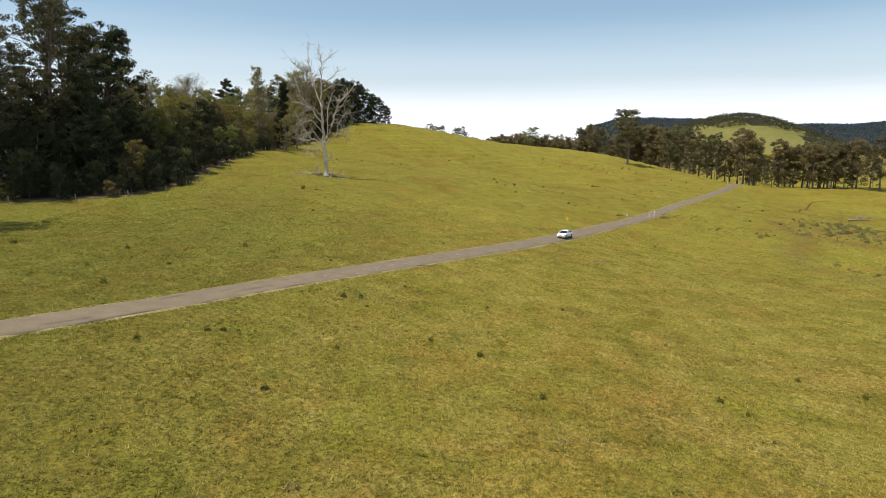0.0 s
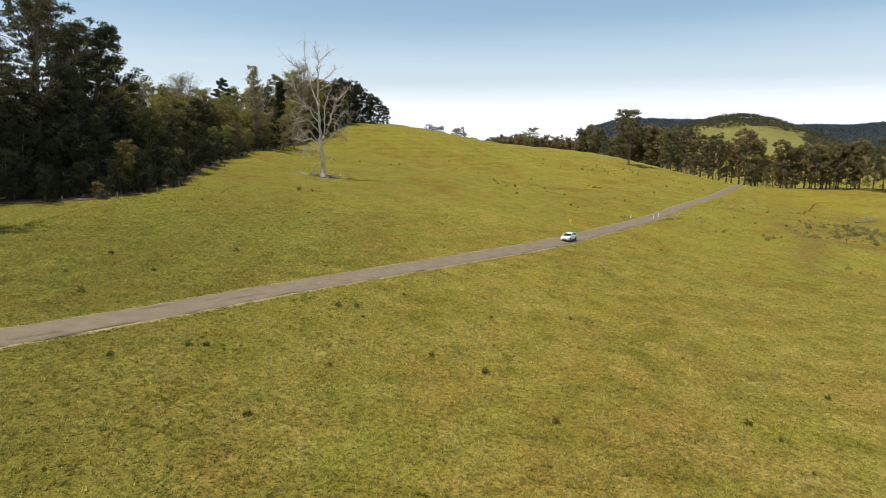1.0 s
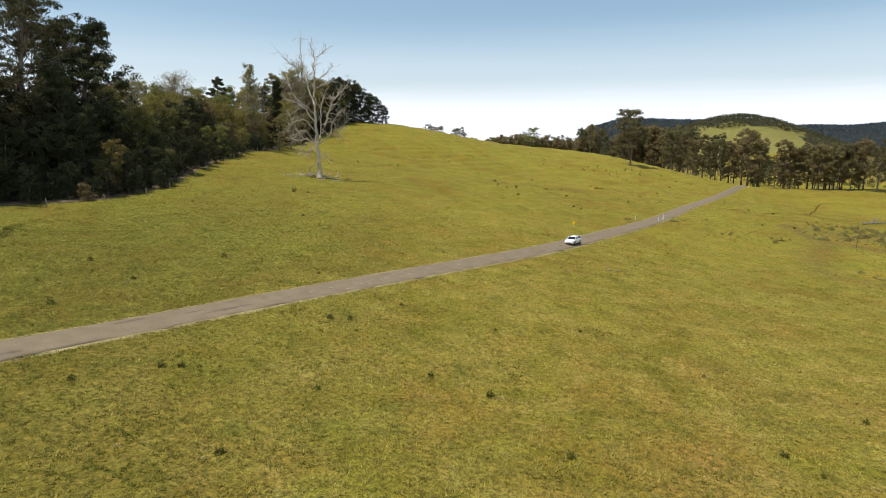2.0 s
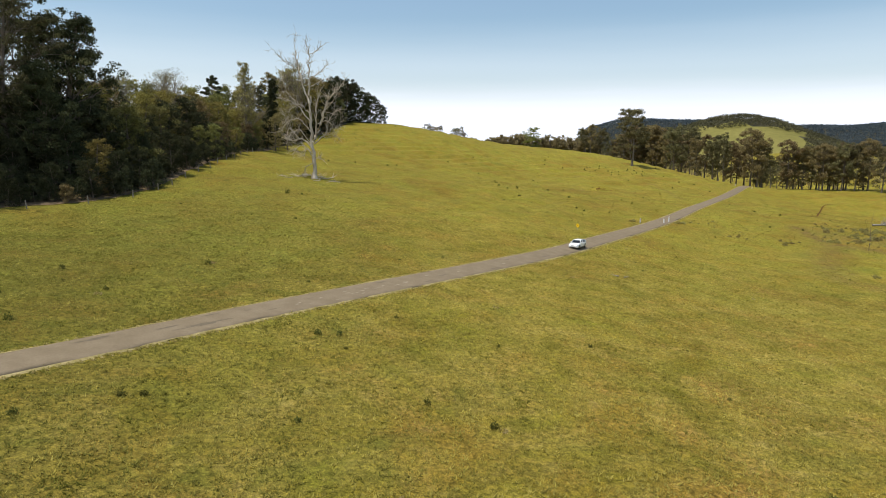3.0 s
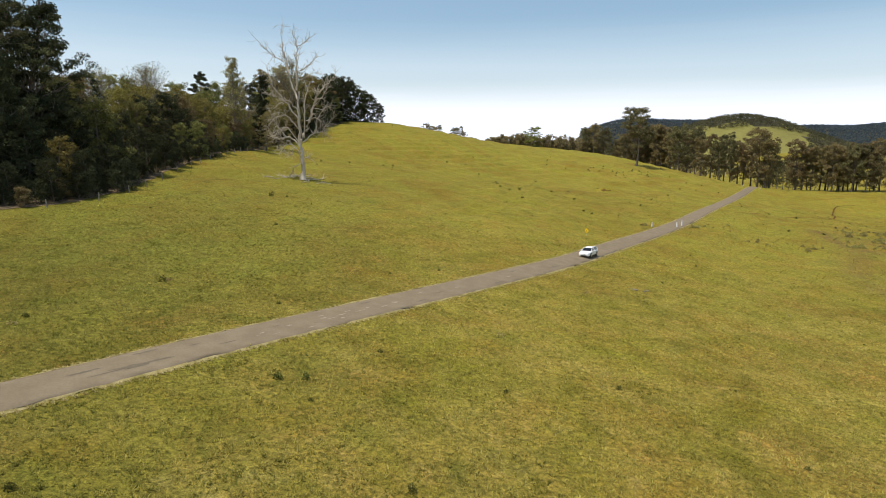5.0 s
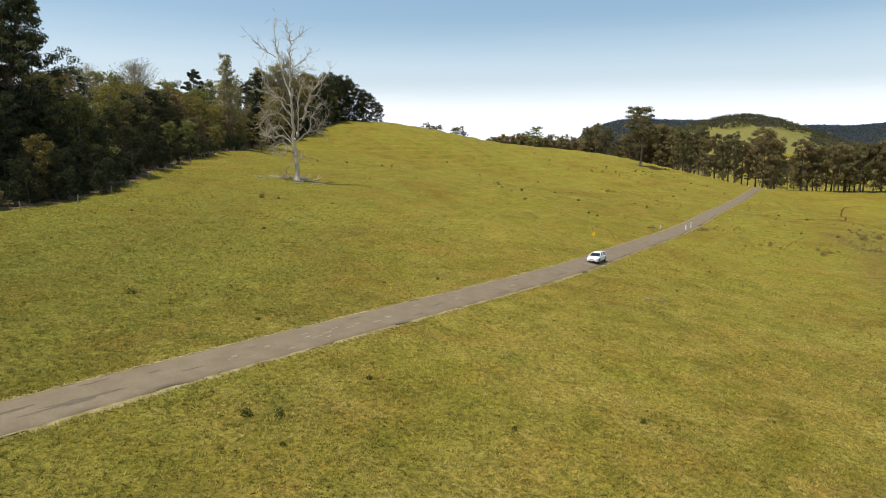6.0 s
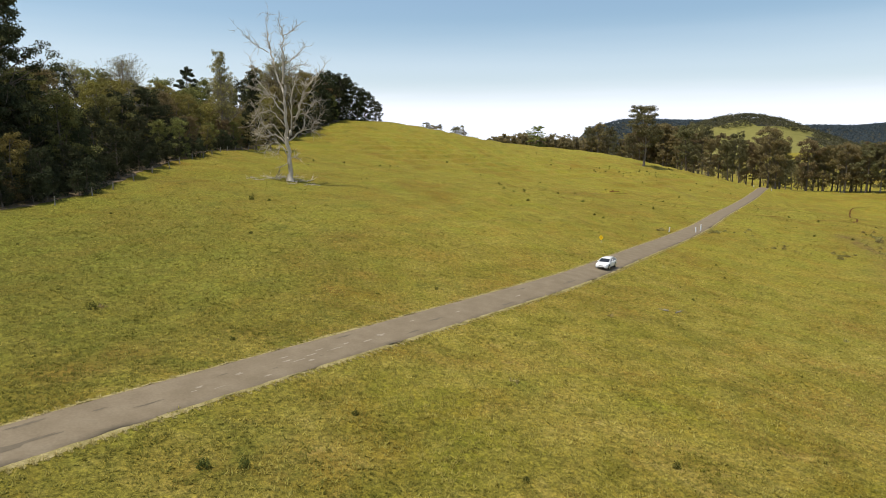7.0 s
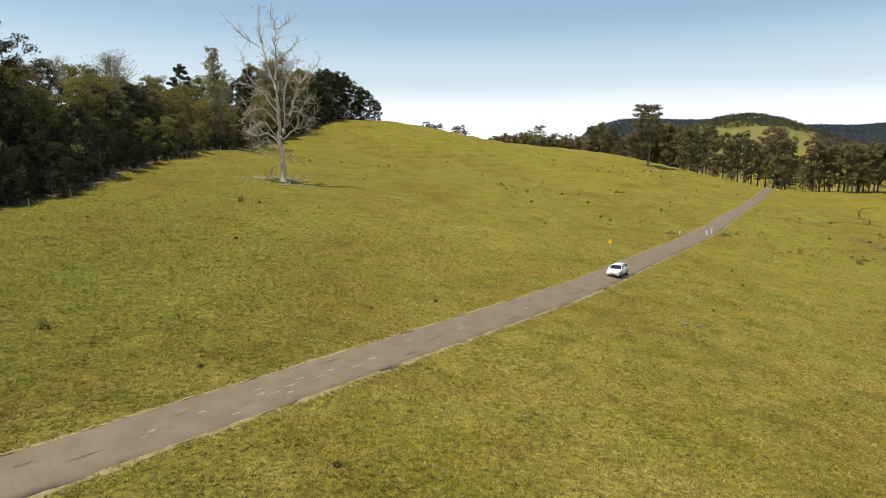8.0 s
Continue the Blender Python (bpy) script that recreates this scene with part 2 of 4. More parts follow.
CAR_WHITE = mat("white_car_paint", two((0.80, 0.80, 0.79), (0.84, 0.84, 0.83)), 2, rough=0.22, spec=0.6)
CAR_GLASS = mat("dark_car_glass", two((0.010, 0.012, 0.014), (0.016, 0.018, 0.02)), 2, rough=0.05, spec=0.7)
TYRE = mat("tyre_rubber", two((0.012, 0.012, 0.012), (0.025, 0.025, 0.025)), 6, rough=0.85)
ALLOY = mat("alloy_rim", two((0.45, 0.46, 0.47), (0.6, 0.6, 0.61)), 6, rough=0.3, metal=0.9)
TRIM = mat("black_plastic_trim", two((0.012, 0.012, 0.013), (0.022, 0.022, 0.023)), 6, rough=0.6)
LENS = mat("clear_lamp_lens", two((0.55, 0.57, 0.6), (0.7, 0.72, 0.74)), 6, rough=0.1, spec=0.7)

# ---- mesh helpers ----


def mesh_of(name, verts, faces, material, smooth=False):
    """A mesh from arrays of corners and of equal-sided faces, or a list of such face arrays."""
    verts = np.asarray(verts, dtype=np.float32)
    groups = faces if isinstance(faces, list) else [faces]
    groups = [np.asarray(g, dtype=np.int32) for g in groups if len(g)]
    me = bpy.data.meshes.new(name)
    me.vertices.add(len(verts))
    me.vertices.foreach_set("co", verts.ravel())
    idx = np.concatenate([g.ravel() for g in groups])
    sizes = np.concatenate([np.full(len(g), g.shape[1]) for g in groups])
    me.loops.add(len(idx))
    me.loops.foreach_set("vertex_index", idx)
    me.polygons.add(len(sizes))
    me.polygons.foreach_set("loop_start", np.concatenate([[0], np.cumsum(sizes)[:-1]]).astype(np.int32))
    me.polygons.foreach_set("use_smooth", np.full(len(sizes), smooth))
    me.update(calc_edges=True)
    me.validate()
    me.materials.append(material)
    return me


def obj(name, me, parent=None, label="", m=None):
    ob = new(name, me)
    ob.parent = parent
    if m is not None:
        ob.matrix_basis = m
    if label:
        ob["label"] = label
    return ob


def part(name, bm, material, parent, label="", smooth=False):
    me = bpy.data.meshes.new(name)
    bmesh.ops.recalc_face_normals(bm, faces=bm.faces)
    for f in bm.faces:
        f.smooth = smooth
    bm.to_mesh(me)
    bm.free()
    me.materials.append(material)
    return obj(name, me, parent, label)


def box(bm, x, y, z, sx, sy, sz, bevel=0.0, turn=0.0):
    """A box of full size sx, sy, sz round (x, y, z), with eased edges."""
    made = bmesh.ops.create_cube(bm, size=1, matrix=Matrix.Translation((x, y, z)) @ Matrix.Rotation(turn, 4, "Z") @ Matrix.Diagonal((sx, sy, sz, 1)))
    if bevel:
        edges = list({e for v in made["verts"] for e in v.link_edges})
        bmesh.ops.bevel(bm, geom=edges, offset=bevel, segments=2, affect="EDGES")
    return bm


def rod(bm, a, b, r0, r1=None, sides=8):
    a, b = Vector(a), Vector(b)
    turn = (b - a).to_track_quat("Z", "Y").to_matrix().to_4x4()
    bmesh.ops.create_cone(bm, cap_ends=True, segments=sides, radius1=r0, radius2=r0 if r1 is None else r1, depth=(b - a).length, matrix=Matrix.Translation((a + b) / 2) @ turn)
    return bm


def tubes(paths, sides=6):
    """Tapered tubes along paths of (point, radius) rows; arrays of corners and quads."""
    verts, quads, base = [], [], 0
    ang = np.arange(sides) * 2 * np.pi / sides
    for pts, rad in paths:
        pts = np.asarray(pts, float)
        n = len(pts)
        d = np.gradient(pts, axis=0)
        d /= np.linalg.norm(d, axis=1)[:, None] + 1e-9
        ref = np.where(np.abs(d[:, 2:3]) > 0.9, [[1.0, 0, 0]], [[0, 0, 1.0]])
        u = np.cross(d, ref)
        u /= np.linalg.norm(u, axis=1)[:, None] + 1e-9
        v = np.cross(d, u)
        ring = pts[:, None] + np.asarray(rad)[:, None, None] * (np.cos(ang)[None, :, None] * u[:, None] + np.sin(ang)[None, :, None] * v[:, None])
        verts.append(ring.reshape(-1, 3))
        i = np.arange(n - 1)[:, None] * sides + np.arange(sides)[None]
        j = np.arange(n - 1)[:, None] * sides + (np.arange(sides)[None] + 1) % sides
        quads.append(base + np.stack([i, j, j + sides, i + sides], -1).reshape(-1, 4))
        base += n * sides
    return np.concatenate(verts), np.concatenate(quads)


def leaves(rng, centres, radii, per, size, flat=0.75, droop=0.0):
    """Small leaf sprays scattered through clumps; each spray is a four-cornered blade of its own."""
    c = np.repeat(np.asarray(centres, float), per, axis=0)
    r = np.repeat(np.asarray(radii, float), per)[:, None]
    n = len(c)
    d = rng.normal(size=(n, 3))
    d /= np.linalg.norm(d, axis=1)[:, None]
    p = c + d * r * (rng.random((n, 1)) ** 0.45) * np.array([1, 1, flat])
    a = rng.normal(size=(n, 3))
    a[:, 2] -= droop
    a /= np.linalg.norm(a, axis=1)[:, None]
    b = np.cross(a, rng.normal(size=(n, 3)))
    b /= np.linalg.norm(b, axis=1)[:, None] + 1e-9
    s = size * (0.6 + 0.8 * rng.random((n, 1)))
    a, b = a * s, b * s * 0.42
    verts = np.stack([p - a * 0.5, p + b * 0.5 - a * 0.05, p + a * 0.55, p - b * 0.5 - a * 0.05], 1).reshape(-1, 3)
    return verts, np.arange(n * 4).reshape(-1, 4)


def limb(rng, start, way, length, r0, r1, bend=0.2, lift=0.15, steps=6):
    """A crooked tapering limb."""
    p, d = np.array(start, float), np.array(way, float)
    pts = [p.copy()]
    for _ in range(steps):
        d = d + rng.normal(size=3) * bend + np.array([0, 0, lift])
        d /= np.linalg.norm(d)
        p = p + d * length / steps
        pts.append(p.copy())
    return np.array(pts), np.linspace(r0, r1, steps + 1), d


def way(az, el):
    return np.array([math.cos(az) * math.cos(el), math.sin(az) * math.cos(el), math.sin(el)])

# ---- the lie of the land ----
SWELLS = (
    (18.2, 9.2, 9.2, 29.2, -1.0, 22.5, 30.7, 3.2), (9.2, -2.2, 2.8, 6.0, 6.2, 9.9, 1.4, 14.6)
   , (3.6, 5.6, 7.9, 5.5, 3.5, 24.2, 4.2, 15.5), (2.1, -2.4, -2.0, 5.3, -2.0, -1.0, 11.2, 2.0)
   , (5.1, 1.5, -1.7, 0.1, 4.3, 9.9, 4.5, 13.9), (-0.4, -2.1, 1.8, 2.5, -9.3, -4.6, -0.0, -4.7)
   , (-0.5, -1.0, -1.0, -1.4, -2.5, 9.6, -5.2, 3.7), (-0.1, -0.2, -0.2, 0.3, -2.2, -8.5, 9.4, -18.9))
ROAD = [(-118, -75), (-66, -6), (-31.5, 41.1), (-15.9, 63.8), (-4.3, 79.8), (9.0, 98.5), (19.8, 114.5), (36.5, 141), (62, 178.5), (79.4, 206.5), (106.4, 250.5), (149.4, 322), (173.4, 362.5), (194, 398), (222, 450), (236, 540)]


def spline(points, step):
    """A smooth line through points in the plan, with a point about every step metres."""
    p = np.asarray(points, float)
    p = np.vstack([2 * p[0] - p[1], p, 2 * p[-1] - p[-2]])
    out = []
    for i in range(1, len(p) - 2):
        n = max(2, int(np.linalg.norm(p[i + 1] - p[i]) / step))
        t = (np.arange(n) / n)[:, None]
        a, b, c, d = p[i - 1], p[i], p[i + 1], p[i + 2]
        out.append(0.5 * (2 * b + (c - a) * t + (2 * a - 5 * b + 4 * c - d) * t**2 + (3 * b - a - 3 * c + d) * t**3))
    return np.vstack(out + [p[-2:-1]])


ROAD_LINE = spline(ROAD, 1.0)
HALF = 1.95


def road_off(x, y):
    """How far places lie from the road's middle."""
    x, y = np.ravel(x), np.ravel(y)
    best = np.full(len(x), 1e9)
    for s in range(0, len(ROAD_LINE), 3):
        best = np.minimum(best, np.hypot(x - ROAD_LINE[s, 0], y - ROAD_LINE[s, 1]))
    return best


def ease(v, a, b):
    t = np.clip((v - a) / (b - a), 0, 1)
    return t * t * (3 - 2 * t)


def land(x, y):
    """The height of the ground, without its small bumps."""
    x, y = np.asarray(x, float), np.asarray(y, float)
    z = np.full(np.broadcast(x, y).shape, -10.0)
    for i, col in enumerate(SWELLS):
        gx = np.exp(-((x + 160 - 70 * i) ** 2) / (2 * 54.0**2))
        for j, h in enumerate(col):
            z = z + h * gx * np.exp(-((y - 70 * j) ** 2) / (2 * 54.0**2))
    # forested knoll with a paddock on its face
    z = z + 86 * np.exp(-(((x - 640) / 165) ** 2) - ((y - 1320) / 210) ** 2) + 22 * np.exp(-(((x - 460) / 170) ** 2) - ((y - 1450) / 220) ** 2)
    # long far ridge with a steep end
    wob = 6 * np.sin(x / 130.0) + 4 * np.sin(x / 57.0 + 1)
    z = z + (113 + wob + 20 * (1 - ease(x, 850, 1250))) * (0.85 * ease(x, 535, 610) + 0.15 * ease(x, 590, 720)) * np.exp(-(((y - 2500) / 420) ** 2))
    return z


LATTICE = np.random.default_rng(5).random((256, 256))


def patchy(x, y, cell):
    """Smooth random relief, from 0 to 1, with features about a cell wide."""
    u, v = np.asarray(x, float) / cell + 1000, np.asarray(y, float) / cell + 1000
    i, j = np.floor(u).astype(int), np.floor(v).astype(int)
    f, g = u - i, v - j
    f, g = f * f * (3 - 2 * f), g * g * (3 - 2 * g)
    a, b = LATTICE[i % 256, j % 256], LATTICE[(i + 1) % 256, j % 256]
    c, d = LATTICE[i % 256, (j + 1) % 256], LATTICE[(i + 1) % 256, (j + 1) % 256]
    return (a * (1 - f) + b * f) * (1 - g) + (c * (1 - f) + d * f) * g


def bumps(x, y):
    """Small unevenness of the pasture: hummocks, tussocks and cattle-trodden ground."""
    x, y = np.asarray(x, float), np.asarray(y, float)
    b = 0.30 * (patchy(x, y, 9.0) - 0.5) + 0.20 * (patchy(x + 31, y + 7, 3.3) - 0.5)
    near = 1 - ease(y, 80, 150)
    b = b + near * (0.13 * (patchy(x, y + 3, 1.05) - 0.5) + 0.10 * (patchy(x + 9, y, 0.55) - 0.5))
    return b


SCAR = (65.5, 259.0)


def ground(x, y):
    x, y = np.asarray(x, float), np.asarray(y, float)
    off = road_off(x, y).reshape(np.broadcast(x, y).shape)
    keep = ease(off, 3.5, 11)
    base = land(x, y)
    # low terraces trodden along the hillside
    steps = 0.26 * np.sin(base * 3.6 + 2.5 * patchy(x, y, 40.0)) * ease(y, 120, 170) * (1 - ease(y, 380, 500))
    z = base + (bumps(x, y) + steps) * keep
    # a small eroded bank on the slope
    u, v = x - SCAR[0], y - SCAR[1]
    z = z + 1.7 * ease(v, -0.8, 1.8) * np.exp(-((u / 5.5) ** 2)) * (1 - ease(v, 2, 14))
    return z


def spot(x, y, sink=0.0):
    return float(ground(np.array([x]), np.array([y]))[0]) - sink


def axis(lo, hi, step, out_lo, out_hi, grow=1.16):
    """Grid lines: even from lo to hi, then wider and wider."""
    mid = list(np.arange(lo, hi + step, step))
    s, v, low = step, lo, []
    while v > out_lo:
        s *= grow
        v -= s
        low.append(v)
    s, v, high = step, mid[-1], []
    while v < out_hi:
        s = min(s * grow, 60)
        v += s
        high.append(v)
    return np.array(low[::-1] + mid + high)


def refine(lines, lo, hi, step):
    """Closer grid lines between lo and hi."""
    return np.concatenate([lines[lines < lo], np.arange(lo, hi, step), lines[lines >= hi]])


gx = refine(axis(-95, 200, 1.2, -2600, 3600), -64, 74, 0.42)
gy = refine(axis(12, 300, 1.2, -700, 4300, 1.06), 20, 112, 0.42)
X, Y = np.meshgrid(gx, gy)
Z = ground(X, Y)
ny, nx = X.shape
i = (np.arange(ny - 1)[:, None] * nx + np.arange(nx - 1)[None]).ravel()
ground_ob = obj("ground", mesh_of("ground", np.stack([X, Y, Z], -1).reshape(-1, 3), np.stack([i, i + 1, i + nx + 1, i + nx], -1), GRASS, True))
ground_ob.data.materials.append(FLOOR_SHADED)
# forest floor under the woods, tree shade in its colour; the knoll keeps its paddock
mx, my = (X[:-1, :-1] + X[1:, 1:]) / 2, (Y[:-1, :-1] + Y[1:, 1:]) / 2
mz = (Z[:-1, :-1] + Z[1:, 1:]) / 2


def in_paddock(x, y, h, margin=0.0):
    """The cleared face of the knoll, arched at its top."""
    u = x / y
    return (u > 0.416 - margin) & (u < 0.584 + margin) & (y < 1300 + 600 * margin) & (h < 57 + 400 * margin - 13 * ((u - 0.490) / 0.090) ** 2)


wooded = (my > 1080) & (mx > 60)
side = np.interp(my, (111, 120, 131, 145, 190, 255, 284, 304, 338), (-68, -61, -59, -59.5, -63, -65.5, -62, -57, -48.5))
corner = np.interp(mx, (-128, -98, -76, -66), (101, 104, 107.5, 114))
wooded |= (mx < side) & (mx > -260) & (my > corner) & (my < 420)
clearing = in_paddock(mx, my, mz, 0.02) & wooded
ground_ob.data.materials.append(PADDOCK_HAZED)
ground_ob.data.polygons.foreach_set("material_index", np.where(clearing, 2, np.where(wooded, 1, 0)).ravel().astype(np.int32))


def line_off(points, x, y):
    """How far places lie from a line through points in the plan."""
    p = spline(points, 1.5)
    best = np.full(np.shape(x), 1e9)
    for a, b in p:
        best = np.minimum(best, np.hypot(x - a, y - b))
    return best


# bare soil: the washed gully, its drainage line and the paths trodden along the hillside
soil_amount = np.zeros(X.size)
gully_side = np.flatnonzero(((X > -5) & (X < 150) & (Y > 95) & (Y < 310)).ravel())
sx, sy = X.ravel()[gully_side], Y.ravel()[gully_side]
for pts, w, k in (
    ([(101, 184), (99.5, 174), (98, 164), (101, 158), (110, 153)], 3.0, 0.95),
    ([(97, 165), (92, 154), (86, 144.5), (81, 137), (76.5, 124), (80, 117), (90, 108)], 4.0, 0.56),
    ([(104, 178), (112, 170), (122, 165), (140, 160)], 9.0, 0.6),
    ([(97.5, 301.5), (98.5, 288), (97.8, 277.3), (94, 258), (90.7, 242.8)], 1.3, 0.5),
    ([(6.5, 141.3), (17.8, 153.2), (26, 159), (30.6, 161.6)], 0.9, 0.3),
    ([(35.3, 206.9), (43, 228), (51.2, 247), (58, 253)], 1.2, 0.35),
    ([(84, 143), (80.5, 136), (77.5, 129)], 4.5, 0.55),
):
    soil_amount[gully_side] = np.maximum(soil_amount[gully_side], k * np.exp(-((line_off(pts, sx, sy) / w) ** 2)))
ground_ob.data.attributes.new("bare", "FLOAT", "POINT").data.foreach_set("value", soil_amount.astype(np.float32))
tagged(ground_ob, "rolling olive-green grazed pasture with dry patches", "ground", kind="structure")

# ---- the road ----


def ribbon(line, offsets, lifts, wobble=0.0, seed=0):
    """A strip along a line: at each point one corner per offset to its right, lifted off the ground."""
    rng = np.random.default_rng(seed)
    d = np.gradient(line, axis=0)
    d /= np.linalg.norm(d, axis=1)[:, None]
    right = np.stack([d[:, 1], -d[:, 0]], 1)
    rows = []
    for k, (o, h) in enumerate(zip(offsets, lifts)):
        edge = k in (0, len(offsets) - 1)
        w = rng.normal(size=len(line)) * wobble if edge else np.zeros(len(line))
        w = np.convolve(w, [0.25, 0.5, 0.25], "same")
        p = line + right * (o + w)[:, None] if edge else line + right * o
        rows.append(np.column_stack([p, land(p[:, 0], p[:, 1]) + h]))
    n, m = len(line), len(offsets)
    v = np.stack(rows, 1).reshape(-1, 3)
    i = (np.arange(n - 1)[:, None] * m + np.arange(m - 1)[None]).ravel()
    return v, np.stack([i, i + 1, i + m + 1, i + m], -1)


fine_line = spline(ROAD, 0.6)
tagged(obj("road", mesh_of("road", *ribbon(fine_line, (-HALF, -HALF + 0.06, -1.3, 0, 1.3, HALF - 0.06, HALF), (-0.02, 0.075, 0.10, 0.125, 0.10, 0.075, -0.02), 0.10, 3), ASPHALT, True)), "narrow grey-brown asphalt country road across the paddock", "road", kind="structure")
for offsets, lifts, sd in (((-HALF - 0.20, -HALF - 0.06, -HALF + 0.08), (0.02, 0.05, 0.06), 5), ((HALF - 0.05, HALF + 0.06, HALF + 0.20), (0.075, 0.05, 0.01), 6)):
    v, q = ribbon(fine_line, offsets, lifts, 0.16, sd)
    tagged(obj("road_verge", mesh_of("road_verge", v, q, VERGE, True)), "ragged pale dry grass and grit along the road edge", "verge", kind="structure")

# ---- trees ----


def tree_meshes(rng, height, trunk_r, bare, spread, limbs, clump, per, size, flat=0.75, up=0.7, droop=0.3, lean=0.05, sub=2, top=True, fill=0, taper=0.0):
    """Corners and faces of a trunk with its limbs, and of a crown of sprays gathered in clumps. bare: part of the height without limbs."""
    paths, ends, rad = [], [], []
    pts, r, d = limb(rng, (0, 0, -0.4), (rng.normal() * lean, rng.normal() * lean, 1), height * 0.86, trunk_r, trunk_r * 0.22, 0.05, 0.05, 9)
    r[0] *= 1.35
    paths.append((pts, r))
    if top:
        ends.append(pts[-1])
        rad.append(clump)
    for k in range(limbs):
        f = bare + (0.96 - bare) * (k + rng.random() * 0.7) / limbs
        at = f * (len(pts) - 1)
        i0 = min(int(at), len(pts) - 2)
        start = pts[i0] + (pts[i0 + 1] - pts[i0]) * (at - i0)
        az = k * 2.4 + rng.normal() * 0.4
        reach = spread * (1.1 - 0.55 * abs(2 * (f - bare) / (1 - bare) - 0.75)) * (0.75 + 0.5 * rng.random())
        reach *= 1 - taper * (f - bare) / (1 - bare)
        el = up * (0.6 + 0.6 * rng.random())
        lp, lr, ld = limb(rng, start, way(az, el), reach, trunk_r * 0.38 * (1.15 - f), trunk_r * 0.07, 0.18, 0.10, 5)
        paths.append((lp, lr))
        ends += [lp[-1], lp[-2] * 0.5 + lp[-1] * 0.5]
        rad += [clump, clump * 0.8]
        for s in range(sub):
            sp, sr, _ = limb(rng, lp[2 + s % 3], ld + rng.normal(size=3) * 0.7, reach * 0.5, lr[2 + s % 3] * 0.7, trunk_r * 0.04, 0.2, 0.12, 4)
            paths.append((sp, sr))
            ends.append(sp[-1])
            rad.append(clump * 0.85)
    for _ in range(fill):
        f = bare * 0.6 + (0.9 - bare * 0.6) * rng.random()
        az, q = rng.random() * 6.28, spread * 0.85 * math.sqrt(rng.random()) * (1.1 - 0.6 * f) * (1 - taper * f)
        ends.append(np.array([math.cos(az) * q, math.sin(az) * q, f * height]))
        rad.append(clump)
    rad = np.array(rad) * (0.7 + 0.6 * rng.random(len(rad)))
    return tubes(paths), leaves(rng, np.array(ends), rad, per, size, flat, droop)


def tree_proto(name, seed, bark, foliage, label, category="tree", **kw):
    """A tree standing at the origin: an Empty at its foot with a trunk and a crown."""
    rng = np.random.default_rng(seed)
    (tv, tf), (lv, lf) = tree_meshes(rng, **kw)
    root = tagged(new(name), label, category)
    obj("trunk", mesh_of("trunk", tv, tf, bark, True), root)
    obj("crown", mesh_of("crown", lv, lf, foliage), root)
    return root


def place(proto, x, y, scale=1.0, turn=0.0, group="", sink=0.15):
    """Sets the prototype itself down as the first of its kind."""
    proto.matrix_basis = pose(x, y, spot(x, y, sink), 0, 0, turn) @ Matrix.Diagonal((scale, scale, scale, 1))
    if group:
        proto["group"] = group
    return proto


R = np.random.default_rng(11)
EDGE = spline([(-128, 98), (-98, 101), (-76, 104.5), (-66, 111), (-58.5, 120), (-56.5, 131), (-57, 145), (-58.5, 165), (-60.5, 190), (-62.5, 220), (-63, 255), (-59.5, 284), (-54.5, 304), (-46, 338)], 1.0)


def set_down(protos, spots, group):
    """Copies for every spot, then the prototypes themselves for the first spots of their kind."""
    first = {}
    for x, y, s, a, k in spots:
        if k not in first:
            first[k] = (x, y, s, a)
            continue
        ob = copy_thing(protos[k], pose(x, y, spot(x, y, 0.15), 0, 0, a) @ Matrix.Diagonal((s, s, s, 1)))
        ob["group"] = group
    for k, (x, y, s, a) in first.items():
        place(protos[k], x, y, s, a, group)


# forest along the paddock's edge: three ranks of dense trees
wood = dict(trunk_r=0.30, bare=0.10, spread=4.9, limbs=14, clump=1.05, per=62, size=0.40, flat=0.62, up=0.65, droop=0.3, sub=3, fill=52)
forest = [
    tree_proto("rainforest_tree", 21, BARK, LEAF_GREEN, "dense green rainforest tree with leaves down to the ground", height=17, **wood),
    tree_proto("rainforest_tree", 22, BARK, LEAF_OLIVE, "dense olive-green forest tree with a rounded crown", height=18, **wood),
    tree_proto("rainforest_tree", 23, BARK, LEAF_DARK, "dense dark green forest tree at the wood's edge", height=16, **wood),
    tree_proto("rainforest_tree", 24, BARK, LEAF_RED, "dense brownish-green forest tree with a rounded crown", height=17, **wood),
]
low = dict(trunk_r=0.09, bare=0.05, spread=2.2, limbs=9, clump=0.75, per=42, size=0.30, flat=0.75, up=0.8, droop=0.2, sub=1, fill=16)
undergrowth = [
    tree_proto("understorey_bush", 25, BARK, LEAF_DARK, "dark leafy understorey bush at the foot of the forest", "bush", height=4.6, **low),
    tree_proto("understorey_bush", 26, BARK, LEAF_DARK, "deep green leafy understorey bush at the foot of the forest", "bush", height=5.2, **low),
    tree_proto("understorey_bush", 27, BARK, LEAF_RED, "brownish leafy understorey bush at the foot of the forest", "bush", height=4.2, **low),
]
spots, low_spots = [], []
